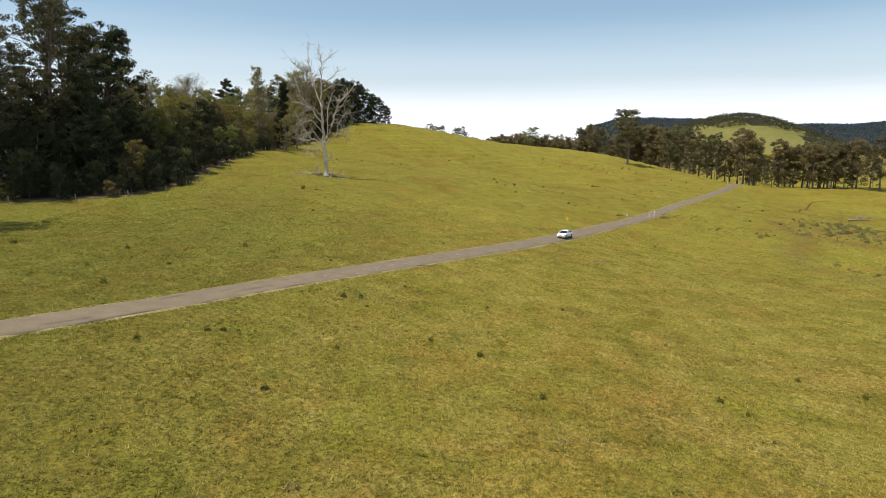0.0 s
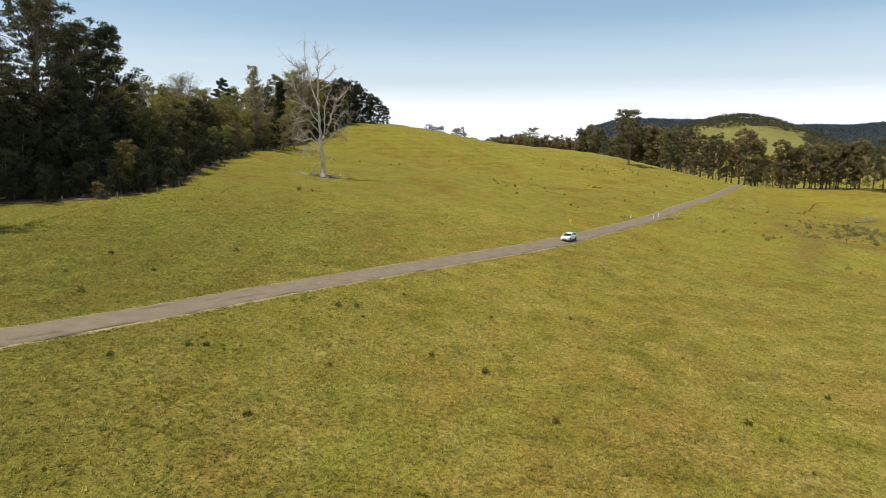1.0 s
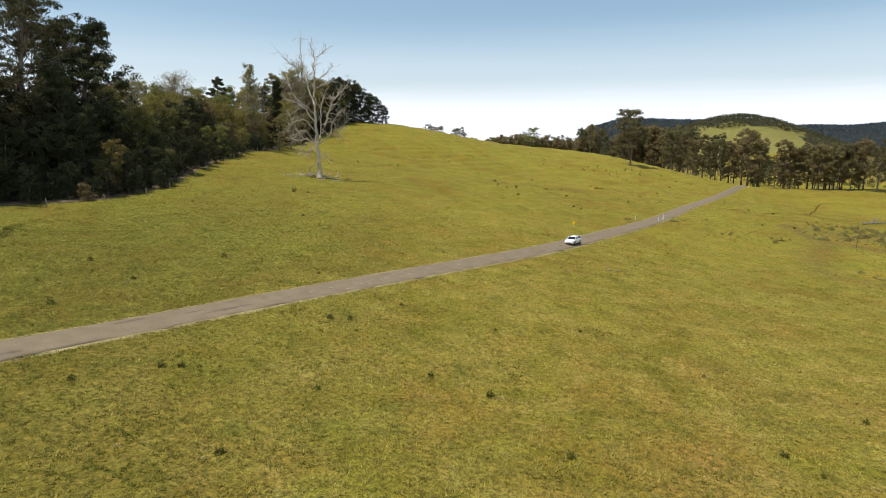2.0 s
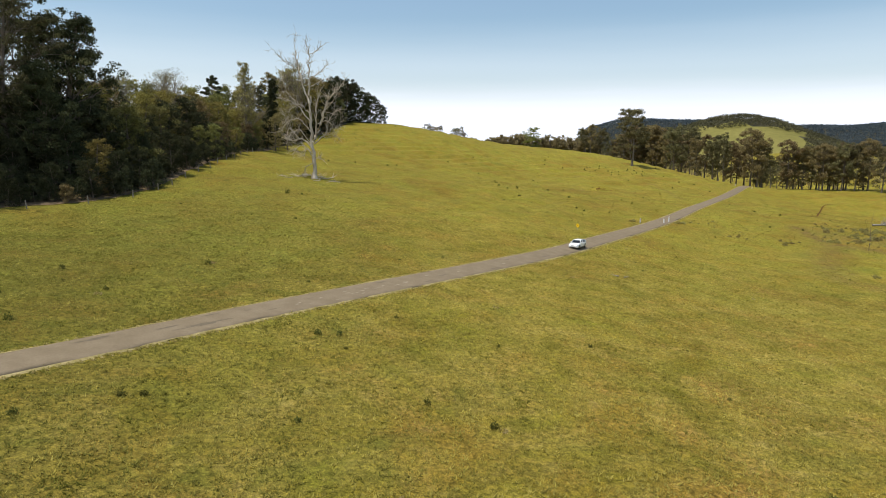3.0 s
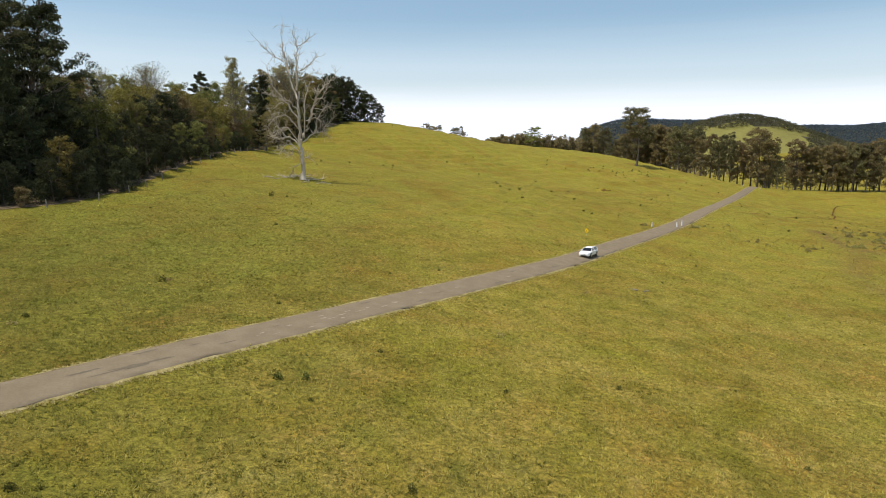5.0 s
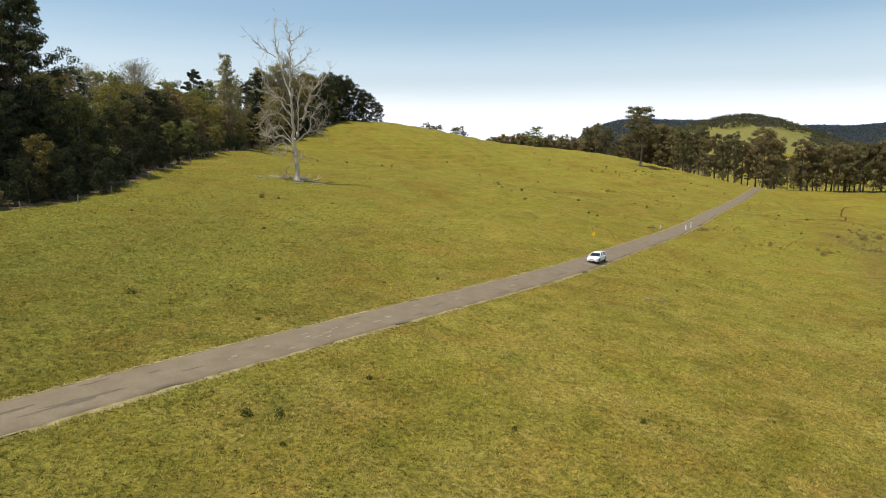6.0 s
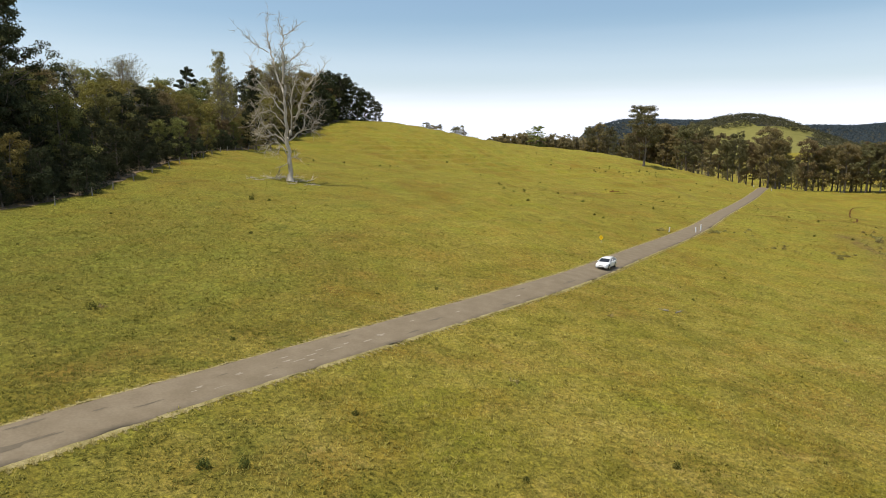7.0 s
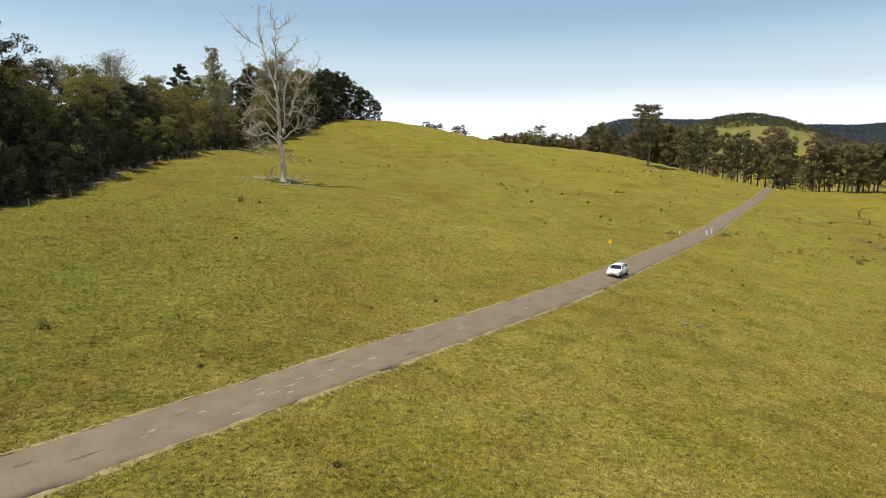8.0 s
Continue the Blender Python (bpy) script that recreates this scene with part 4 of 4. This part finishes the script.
def road_patch(s, off, length, width, material, label, seed):
    """A thin ragged repair lying on the road, at a way s along it and off to the right of its middle."""
    rng = np.random.default_rng(seed)
    c = np.array([np.interp(s, ROAD_AT, fine_line[:, k]) for k in (0, 1)])
    c2 = np.array([np.interp(s + 1, ROAD_AT, fine_line[:, k]) for k in (0, 1)])
    d = (c2 - c) / np.linalg.norm(c2 - c)
    right = np.array([d[1], -d[0]])
    n = 22
    a = np.arange(n) * 2 * np.pi / n
    rr = 0.4 + 0.9 * rng.random(n)
    u, w = np.cos(a) * rr * length / 2, np.sin(a) * rr * width / 2 + off
    u, w = np.r_[u, 0], np.r_[w, off]
    p = c + u[:, None] * d + w[:, None] * right
    z = land(p[:, 0], p[:, 1]) + np.interp(np.abs(w), (0, 1.3, HALF - 0.06), (0.125, 0.10, 0.075)) + 0.007
    f = np.array([(k, (k + 1) % n, n) for k in range(n)])
    return tagged(obj("road_patch", mesh_of("road_patch", np.column_stack([p, z]), f, material)), label, "patch", kind="structure")


near = int(np.argmin(np.hypot(fine_line[:, 0] + 10.2, fine_line[:, 1] - 73)))
S0 = float(ROAD_AT[near])
for n, (ds, off, ln, wd, mtl) in enumerate(((0, 0.1, 0.9, 0.2, SCUFF), (0.7, 0.45, 1.3, 0.12, SCUFF), (-3.6, 0.0, 0.6, 0.28, SCUFF), (-6.4, 0.2, 0.55, 0.2, SCUFF), (-5.6, 0.9, 0.8, 0.10, SCUFF), (-6.9, 0.5, 0.4, 0.14, SCUFF), (1.4, 0.9, 0.5, 0.2, SCUFF), (-2.4, 1.2, 0.6, 0.2, SCUFF), (9, 0.2, 0.8, 0.35, SCUFF), (-16, 0.5, 5.2, 0.55, PATCH), (-14.5, -1.3, 1.6, 0.3, PATCH), (-24, -1.1, 3.0, 0.4, PATCH), (12, 1.2, 1.6, 0.25, PATCH), (16, 0.3, 2.4, 0.3, PATCH), (6.5, -1.2, 1.8, 0.25, PATCH), (27, 1.3, 3.0, 0.3, PATCH), (34, -0.8, 2.0, 0.3, PATCH), (44, 0.8, 3.6, 0.4, PATCH), (60, -0.9, 3.0, 0.4, PATCH), (-34, 0.9, 4.0, 0.5, PATCH), (0.2, -0.5, 0.7, 0.14, SCUFF), (1.9, 0.2, 1.1, 0.16, SCUFF), (3.0, -0.2, 0.9, 0.12, SCUFF), (4.2, 0.3, 1.4, 0.14, SCUFF), (5.4, 0.0, 0.8, 0.2, SCUFF), (7.2, 0.5, 1.2, 0.14, SCUFF), (2.4, 0.7, 0.5, 0.1, PATCH), (-1.4, 0.6, 0.7, 0.12, PATCH), (-4.4, -0.5, 0.9, 0.14, PATCH), (-9.5, 0.4, 1.5, 0.2, PATCH), (-11.5, -0.6, 0.9, 0.16, PATCH), (-19, -0.4, 2.2, 0.3, PATCH), (14, -0.6, 0.8, 0.15, SCUFF), (20, 0.1, 1.0, 0.2, SCUFF), (31, 0.4, 1.2, 0.2, SCUFF))):
    road_patch(S0 + ds, off, ln, wd, mtl, "pale worn scuff on the asphalt" if mtl is SCUFF else "darker tar patch on the asphalt", 200 + n)

# ---- fence posts, leaf litter ----


def draped(line, offsets, lift, wobble, seed):
    """A strip lying on the uneven ground."""
    v, q = ribbon(line, offsets, [0] * len(offsets), wobble, seed)
    v[:, 2] = ground(v[:, 0], v[:, 1]) + lift
    return v, q


rngp = np.random.default_rng(120)
post_proto = None
s = 14.0
while s < len(EDGE) - 20:
    p, d = EDGE[int(s)], EDGE[int(s) + 1] - EDGE[int(s)]
    d = d / np.linalg.norm(d)
    q = p - np.array([-d[1], d[0]]) * 1.2
    if post_proto is None:
        bm = rod(bmesh.new(), (0, 0, -0.3), (0.02, 0.01, 1.35), 0.10, 0.085, 9)
        bmesh.ops.bevel(bm, geom=[e for e in bm.edges if all(v.co.z > 1.3 for v in e.verts)], offset=0.02, segments=1, affect="EDGES")
        post_proto = tagged(part("fence_post", bm, OLD_WOOD, None), "weathered grey wooden fence post at the forest edge", "post", "fence posts along the forest")
        ob = post_proto
    else:
        ob = copy_thing(post_proto, Matrix.Identity(4))
    ob.matrix_basis = pose(q[0], q[1], spot(q[0], q[1]), rngp.normal() * 3, rngp.normal() * 3, rngp.random() * 360)
    s += 6.5 + 2.5 * rngp.random()
tagged(obj("leaf_litter", mesh_of("leaf_litter", *draped(EDGE[8:], (-4.6, -3.6, -2.6, -1.6, -0.8), 0.06, 0.5, 121), LITTER, True)), "brown leaf litter and dead grass under the forest edge", "leaf litter", kind="structure")

# cattle tracks and washed bare earth in the lower paddock
for n, (pts, w, mtl, lab) in enumerate((
    ([(92, 212), (101, 214), (110, 215.2), (118, 216.9), (123.5, 214.2), (127.8, 210.9), (131.8, 205.7), (142, 203)], 0.24, EARTH, "narrow trodden cattle track across the lower paddock"),
    ([(123.5, 214.2), (129, 222), (135, 229.5), (158, 266), (184.8, 307.2), (197.6, 323.5), (210, 329.2)], 0.3, EARTH, "narrow bare earth cattle track curving up the paddock"),
)):
    ln = spline(pts, 0.8)
    tagged(obj("cattle_track", mesh_of("cattle_track", *draped(ln, (-w, -w * 0.3, w * 0.3, w), 0.11, 0.35 * w, 130 + n), mtl, True)), lab, "track", kind="structure")
u = np.linspace(-3.0, 3.2, 40)
ln = np.column_stack([SCAR[0] + u, SCAR[1] + 0.2 * np.sin(u) - 0.25 * (u + 3.0)])
tagged(obj("eroded_bank", mesh_of("eroded_bank", *draped(ln, (-1.0, -0.4, 0.1, 0.6), 0.08, 0.3, 140), EARTH, True)), "small bank of bare brown eroded soil on the slope", "bank", kind="structure")

# ---- shrubs and weeds ----


def clump_mesh(name, seed, radius, height, count, size, material):
    rng = np.random.default_rng(seed)
    a, q = rng.random(count) * 6.28, radius * np.sqrt(rng.random(count))
    cen = np.column_stack([q * np.cos(a), q * np.sin(a), height * (0.1 + 0.8 * rng.random(count)) * (1 - 0.6 * q / radius)])
    v, f = leaves(rng, cen, np.full(count, size * 0.8), 3, size, 1.0, -0.2)
    return mesh_of(name, v, f, material)


def scatter(name, meshes, places, label, category, group):
    for n, (x, y, sc) in enumerate(places):
        ob = tagged(obj(name, meshes[n % len(meshes)]), label, category, group)
        ob.matrix_basis = pose(x, y, spot(x, y, 0.03), 0, 0, (n * 137) % 360) @ Matrix.Diagonal((sc, sc, sc, 1))


weeds = [clump_mesh("thistle_weed", 150 + k, 0.26, 0.58 + 0.12 * k, 56, 0.13, WEED) for k in range(4)]
known = [(2.9, 45.5, 1.25), (-9.9, 59.2, 1.3), (-8.3, 59.6, 1.1), (-26.3, 79.9, 1.3), (-10.9, 35.1, 1.1), (19.8, 41.1, 1.1), (29.2, 47.6, 0.9), (12.9, 63.9, 0.8), (-18.1, 45.1, 1.1), (-21.8, 41.8, 1.1), (-38.6, 73.4, 1.3), (-32.1, 56.3, 1.2), (-52.5, 73.6, 1.7), (-30.8, 67.1, 1.1), (-1, 48, 0.9), (6.6, 38.1, 0.9), (-4.2, 65.9, 1.0), (-17, 45.5, 1.0), (-8, 44, 0.8), (-31.4, 137, 1.8), (-28.6, 137.5, 1.3), (-24, 112, 1.1)]
rw = np.random.default_rng(160)
near_weeds = list(known)
while len(near_weeds) < 95:
    y = 25 + 150 * rw.random() ** 0.8
    x = (rw.random() * 1.5 - 0.75) * y
    if road_off(np.array([x]), np.array([y]))[0] < 4.2 or x < -52:
        continue
    near_weeds.append((x, y, 0.4 + 0.45 * rw.random() ** 2))
scatter("thistle_weed", weeds, [(x, y, 0.82 * k) for x, y, k in near_weeds], "dark green thistle clump in short grass", "weed", "weeds in the paddock")
tufts = [clump_mesh("grass_tuft", 190 + k, 0.34, 0.34, 16, 0.18, STRAW) for k in range(3)]
tan = [(-6.8, 25.1, 1.1), (-11.5, 34.4, 0.8), (-26.0, 80.5, 1.1), (3.4, 45.1, 0.7)]
while len(tan) < 26:
    y = 24 + 110 * rw.random() ** 0.8
    x = (rw.random() * 1.5 - 0.75) * y
    if road_off(np.array([x]), np.array([y]))[0] < 3.4 or x < -52:
        continue
    tan.append((x, y, 0.4 + 0.7 * rw.random() ** 2))
scatter("grass_tuft", tufts, tan, "dry straw-coloured grass tuft in the pasture", "grass tuft", "dry tufts in the paddock")
hill_weeds = []
while len(hill_weeds) < 110:
    y = 170 + 200 * rw.random()
    x = -45 + 190 * rw.random()
    if road_off(np.array([x]), np.array([y]))[0] < 5:
        continue
    hill_weeds.append((x, y, 0.6 + 0.9 * rw.random() ** 2))
for _ in range(46):
    k = rw.random()
    hill_weeds.append((70 + 46 * k + rw.normal() * 3, 322 + 8 * k + rw.normal() * 7, 0.7 + 0.8 * rw.random() ** 2))
scatter("thistle_weed", weeds, hill_weeds, "dark weed tussock on the hillside", "weed", "weeds on the hillside")
SHRUB = mat("grey_shrub_leaves", two((0.192, 0.175, 0.060), (0.400, 0.350, 0.130)), 0.5, 3, island=0.4, leaf=0.4)
shrubs = [clump_mesh("gully_shrub", 170 + k, 1.3, 1.7 + 0.35 * k, 120, 0.34, SHRUB) for k in range(3)]
gully = []
while len(gully) < 190:
    x, y = 98 + 48 * rw.random(), 150 + 44 * rw.random()
    low_side, top_side = np.interp(x, (98, 104, 113, 146), (164, 157, 153, 147)), np.interp(x, (98, 107, 124, 130, 146), (172, 186, 192, 178, 172))
    if low_side < y < top_side:
        gully.append((x, y, 0.22 + 0.52 * rw.random() ** 1.5))
for x0, y0, w, h, count in ((84, 117, 12, 12, 22), (72, 157, 18, 10, 20), (104, 186, 16, 10, 12), (66, 168, 14, 14, 10)):
    for _ in range(count):
        gully.append((x0 + w * rw.random(), y0 + h * rw.random(), 0.14 + 0.24 * rw.random() ** 1.5))
gully += [(63.2, 173.8, 0.5), (64.8, 174.6, 0.6), (62.0, 172.6, 0.36), (49.2, 167.3, 0.44), (48.2, 166.8, 0.34)]
scatter("gully_shrub", shrubs, gully, "low greyish scrub bush growing in the damp gully", "shrub", "scrub in the gully")


def dead_sapling(x, y):
    rng = np.random.default_rng(180)
    p, r, _ = limb(rng, (0, 0, -0.2), (-0.10, 0.05, 1), 10.0, 0.062, 0.015, 0.09, 0.0, 9)
    paths = [(p, r)]
    for k in (3, 4, 5, 6, 7, 8):
        q, r2, _ = limb(rng, p[k], rng.normal(size=3) + (0, 0, 0.4), 0.9 + 0.8 * rng.random(), r[k] * 0.5, 0.01, 0.25, 0.05, 4)
        paths.append((q, r2))
    ob = tagged(obj("dead_sapling", mesh_of("dead_sapling", *tubes(paths, 6), BARK, True)), "thin bare dead sapling leaning in the gully", "sapling")
    ob.matrix_basis = pose(x, y, spot(x, y))


dead_sapling(101.8, 155.3)

# ---- the car ----


def loft(stations, ring):
    """A closed skin through cross-sections. stations: positions along x; ring(k) gives (y, z) corners."""
    bm = bmesh.new()
    rows = [[bm.verts.new((x, y, z)) for y, z in ring(k)] for k, x in enumerate(stations)]
    for a, b in zip(rows, rows[1:]):
        for i in range(len(a)):
            j = (i + 1) % len(a)
            bm.faces.new((a[i], a[j], b[j], b[i]))
    bm.faces.new(rows[0][::-1])
    bm.faces.new(rows[-1])
    return bm


def station_wagon(m):
    root = tagged(new("station_wagon"), "white station wagon with dark windows on the country road", "car")
    root.matrix_basis = m
    # nose at +x; length 4.9, width 1.9, height 1.48
    xs = (2.42, 2.34, 2.1, 1.6, 1.05, 0.4, -0.6, -1.5, -2.1, -2.36, -2.44)
    half = (0.62, 0.78, 0.88, 0.93, 0.945, 0.95, 0.95, 0.945, 0.92, 0.86, 0.76)
    top = (0.62, 0.70, 0.78, 0.88, 0.95, 0.97, 0.99, 1.0, 1.0, 0.97, 0.88)
    low = (0.30, 0.24, 0.22, 0.22, 0.22, 0.22, 0.22, 0.22, 0.24, 0.28, 0.36)

    def section(k):
        h, t, l = half[k], top[k], low[k]
        return [(-h * 0.93, l), (-h, l + 0.14), (-h, t - 0.22), (-h * 0.95, t - 0.06), (-h * 0.82, t), (h * 0.82, t), (h * 0.95, t - 0.06), (h, t - 0.22), (h, l + 0.14), (h * 0.93, l)]

    body = part("body", loft(xs, section), CAR_WHITE, root, smooth=True)
    body.data.set_sharp_from_angle(angle=radians(40))
    cx = (1.02, 0.30, -0.5, -1.4, -2.02, -2.34)
    cz = (0.98, 1.39, 1.45, 1.44, 1.38, 1.03)
    ch = (0.80, 0.66, 0.64, 0.64, 0.64, 0.76)

    def cabin(k):
        h, t = ch[k], cz[k]
        b = 0.84 if 0 < k < 5 else h
        return [(-b, 0.93), (-h, t - 0.045), (-h * 0.9, t), (h * 0.9, t), (h, t - 0.045), (b, 0.93)]

    part("cabin", loft(cx, cabin), TRIM, root, "dark window surrounds")

    def pane(name, corners, out):
        """A thin pane through corners, pushed out along a direction."""
        bm = bmesh.new()
        out = Vector(out).normalized() * 0.008
        a = [bm.verts.new(Vector(c)) for c in corners]
        b = [bm.verts.new(Vector(c) + out) for c in corners]
        bm.faces.new(a)
        bm.faces.new(b[::-1])
        for i in range(len(a)):
            j = (i + 1) % len(a)
            bm.faces.new((a[i], a[j], b[j], b[i]))
        part(name, bm, CAR_GLASS, root, "dark tinted glass")

    def flank(x, z):
        """How far the cabin's side lies from the middle at x and height z."""
        h, t = float(np.interp(-x, [-v for v in cx], ch)), float(np.interp(-x, [-v for v in cx], cz)) - 0.045
        foot = float(np.interp(x, (-2.34, -2.02, 0.30, 1.02), (0.76, 0.84, 0.84, 0.80)))
        return foot + (h - foot) * max(0.0, (z - 0.93) / (t - 0.93))

    pane("windscreen", [(0.99, -0.74, 1.005), (0.99, 0.74, 1.005), (0.34, 0.60, 1.372), (0.34, -0.60, 1.372)], (0.5, 0, 1))
    pane("rear_window", [(-2.31, -0.66, 1.07), (-2.31, 0.66, 1.07), (-2.06, 0.58, 1.35), (-2.06, -0.58, 1.35)], (-1, 0, 0.6))
    for side in (-1, 1):
        for outline in (((0.84, 0.99), (0.30, 1.305), (-0.34, 1.37), (-0.34, 0.99)), ((-0.43, 0.99), (-0.43, 1.375), (-1.22, 1.37), (-1.30, 0.99)), ((-1.39, 1.0), (-1.31, 1.37), (-1.86, 1.33), (-2.04, 1.08))):
            pane("side_window", [(x, side * (flank(x, z) + 0.001), z) for x, z in outline], (0, side, 0.3))
    rx = (0.34, -0.1, -0.7, -1.4, -2.0, -2.16)
    rz = (1.40, 1.455, 1.478, 1.472, 1.42, 1.33)

    def roof(k):
        h, t = 0.655, rz[k]
        return [(-h, t - 0.06), (-h * 0.96, t - 0.012), (-h * 0.6, t + 0.005), (h * 0.6, t + 0.005), (h * 0.96, t - 0.012), (h, t - 0.06)]

    part("roof", loft(rx, roof), CAR_WHITE, root, smooth=True)
    for sy in (-1, 1):
        for a, b, w in (((1.02, 0.82, 0.97), (0.34, 0.665, 1.385), 0.05), ((-0.35, 0.862, 0.97), (-0.42, 0.665, 1.42), 0.035), ((-2.20, 0.83, 0.98), (-1.98, 0.66, 1.36), 0.075)):
            part("pillar", rod(bmesh.new(), (a[0], sy * a[1], a[2]), (b[0], sy * b[1], b[2]), w, w * 0.8, 8), CAR_WHITE, root)
        part("roof_rail", rod(bmesh.new(), (0.1, sy * 0.6, 1.475), (-1.9, sy * 0.6, 1.455), 0.018), TRIM, root)
        part("mirror", box(bmesh.new(), 0.72, sy * 1.0, 1.0, 0.14, 0.2, 0.14, 0.03), CAR_WHITE, root)
        part("headlight", box(bmesh.new(), 2.20, sy * 0.68, 0.66, 0.26, 0.28, 0.13, 0.03), LENS, root, "clear headlight")
        part("tail_light", box(bmesh.new(), -2.36, sy * 0.70, 0.86, 0.16, 0.28, 0.2, 0.03), RED_GLASS, root, "red tail light")
        part("sill", box(bmesh.new(), -0.05, sy * 0.945, 0.27, 2.0, 0.03, 0.07, 0.01), TRIM, root, "dark sill strip")
        for dx in (0.55, -0.45):
            part("door_handle", box(bmesh.new(), dx - 0.35, sy * 0.957, 0.82, 0.2, 0.025, 0.035, 0.008), CAR_WHITE, root)
        for wx in (1.48, -1.43):
            arch = bmesh.new()
            bmesh.ops.create_cone(arch, cap_ends=True, segments=24, radius1=0.385, radius2=0.385, depth=0.05, matrix=pose(wx, sy * 0.932, 0.35, 90))
            part("wheel_arch", arch, TRIM, root, "dark wheel arch")
            wheel = bmesh.new()
            bmesh.ops.create_cone(wheel, cap_ends=True, segments=28, radius1=0.335, radius2=0.335, depth=0.23, matrix=pose(wx, sy * 0.86, 0.335, 90))
            bmesh.ops.bevel(wheel, geom=list(wheel.edges), offset=0.035, segments=2, affect="EDGES")
            tyre = part("wheel", wheel, TYRE, root, "black tyre", True)
            rim = bmesh.new()
            bmesh.ops.create_cone(rim, cap_ends=True, segments=24, radius1=0.225, radius2=0.225, depth=0.02, matrix=pose(wx, sy * 0.975, 0.335, 90))
            for k in range(5):
                box(rim, wx + 0.12 * math.cos(k * 1.2566), sy * 0.99, 0.335 + 0.12 * math.sin(k * 1.2566), 0.06, 0.02, 0.06)
            part("rim", rim, ALLOY, tyre, "silver alloy rim")
    part("grille", box(bmesh.new(), 2.41, 0, 0.56, 0.06, 0.62, 0.10, 0.02), TRIM, root, "black grille")
    part("lower_intake", box(bmesh.new(), 2.395, 0, 0.34, 0.06, 1.0, 0.12, 0.02), TRIM, root, "black lower intake")
    part("number_plate", box(bmesh.new(), 2.435, 0, 0.46, 0.02, 0.37, 0.10, 0.004), WHITE_PAINT, root, "plain plate")
    part("tailgate_plate", box(bmesh.new(), -2.45, 0, 0.74, 0.02, 0.37, 0.10, 0.004), WHITE_PAINT, root, "plain plate")
    return root


ci = int(np.argmin(np.hypot(fine_line[:, 0] - 23.3, fine_line[:, 1] - 121.6)))
cd = fine_line[ci + 1] - fine_line[ci]
cd = cd / np.linalg.norm(cd)
cp = fine_line[ci] + np.array([cd[1], -cd[0]]) * 0.55
slope = (float(land(*(cp + cd))) - float(land(*(cp - cd)))) / 2
station_wagon(pose(cp[0], cp[1], float(land(*cp)) + 0.112, 0, 0, math.degrees(math.atan2(-cd[1], -cd[0]))) @ pose(0, 0, 0, 0, math.degrees(math.atan(slope)), 0))

# ---- grass blades ----


def blades_at(name, label, x, y, height, width, blades, material, rng):
    """Tufts of pointed blades standing on the ground at the places given."""
    z = ground(x, y)
    n = len(x)
    c = np.repeat(np.stack([x, y, z], 1), blades, 0)
    m = len(c)
    c[:, :2] += rng.normal(size=(m, 2)) * height * 0.5
    a = rng.random(m) * 6.283
    h = np.repeat(height * (0.5 + rng.random(n)), blades) * (0.6 + 0.6 * rng.random(m))
    side = np.stack([np.cos(a), np.sin(a), np.zeros(m)], 1) * (width * (0.6 + 0.8 * rng.random(m)))[:, None]
    tip = np.stack([np.cos(a + 1.57), np.sin(a + 1.57), np.zeros(m)], 1) * (h * (0.3 + 1.1 * rng.random(m)))[:, None]
    tip[:, 2] = h
    c[:, 2] -= 0.03
    v = np.stack([c - side, c + side, c + tip], 1).reshape(-1, 3)
    tagged(obj(name, mesh_of(name, v, np.arange(m * 3).reshape(-1, 3), material)), label, "grass", kind="stuff")


def pasture_spots(count, y0, y1, rng, rise, fall):
    """Tuft places, thicker in patches, thinning out towards both ends of the stretch."""
    y = np.sqrt(y0**2 + (y1**2 - y0**2) * rng.random(count))
    x = (rng.random(count) * 1.52 - 0.76) * (y + 2)
    ok = (road_off(x, y) > HALF + 0.35) & (x > -60 - 0.01 * y)
    ok &= rng.random(count) < (0.25 + 1.1 * patchy(x, y, 0.75) ** 1.2 * (0.55 + patchy(x + 50, y, 7.0))) * ease(y, *rise) * (1 - ease(y, *fall))
    return x[ok], y[ok]


rg = np.random.default_rng(301)
gx0, gy0 = pasture_spots(300000, 20, 150, rg, (0, 1), (70, 150))
# the share of darker, greener tufts grows towards the uphill side
verdant_side = rg.random(len(gx0)) < 0.9 * ease(-gx0, -4, 26)
blades_at("grass", "short olive and straw-coloured pasture grass blades", gx0[~verdant_side], gy0[~verdant_side], 0.145, 0.040, 5, BLADE, rg)
blades_at("grass", "short deeper green pasture grass on the uphill side", gx0[verdant_side], gy0[verdant_side], 0.145, 0.040, 5, BLADE_GREEN, rg)
blades_at("grass", "short tussocky pasture grass on the hillside", *pasture_spots(95000, 70, 330, rg, (70, 150), (200, 330)), 0.19, 0.065, 3, BLADE_HILL, rg)
# dry straw-coloured grass leaning over the road's edges
reach = np.flatnonzero((fine_line[:, 1] > 15) & (fine_line[:, 1] < 230))
along = rg.choice(reach, 26000)
dirs = np.gradient(fine_line, axis=0)
dirs /= np.linalg.norm(dirs, axis=1)[:, None]
offs = np.where(rg.random(len(along)) < 0.5, -1, 1) * (HALF + 0.04 + 0.42 * rg.random(len(along)) ** 1.3) + 0.12
sp = fine_line[along] + np.stack([dirs[along, 1], -dirs[along, 0]], 1) * offs[:, None]
blades_at("verge_grass", "dry straw-coloured grass along the road edge", sp[:, 0], sp[:, 1], 0.11, 0.03, 4, STRAW, rg)
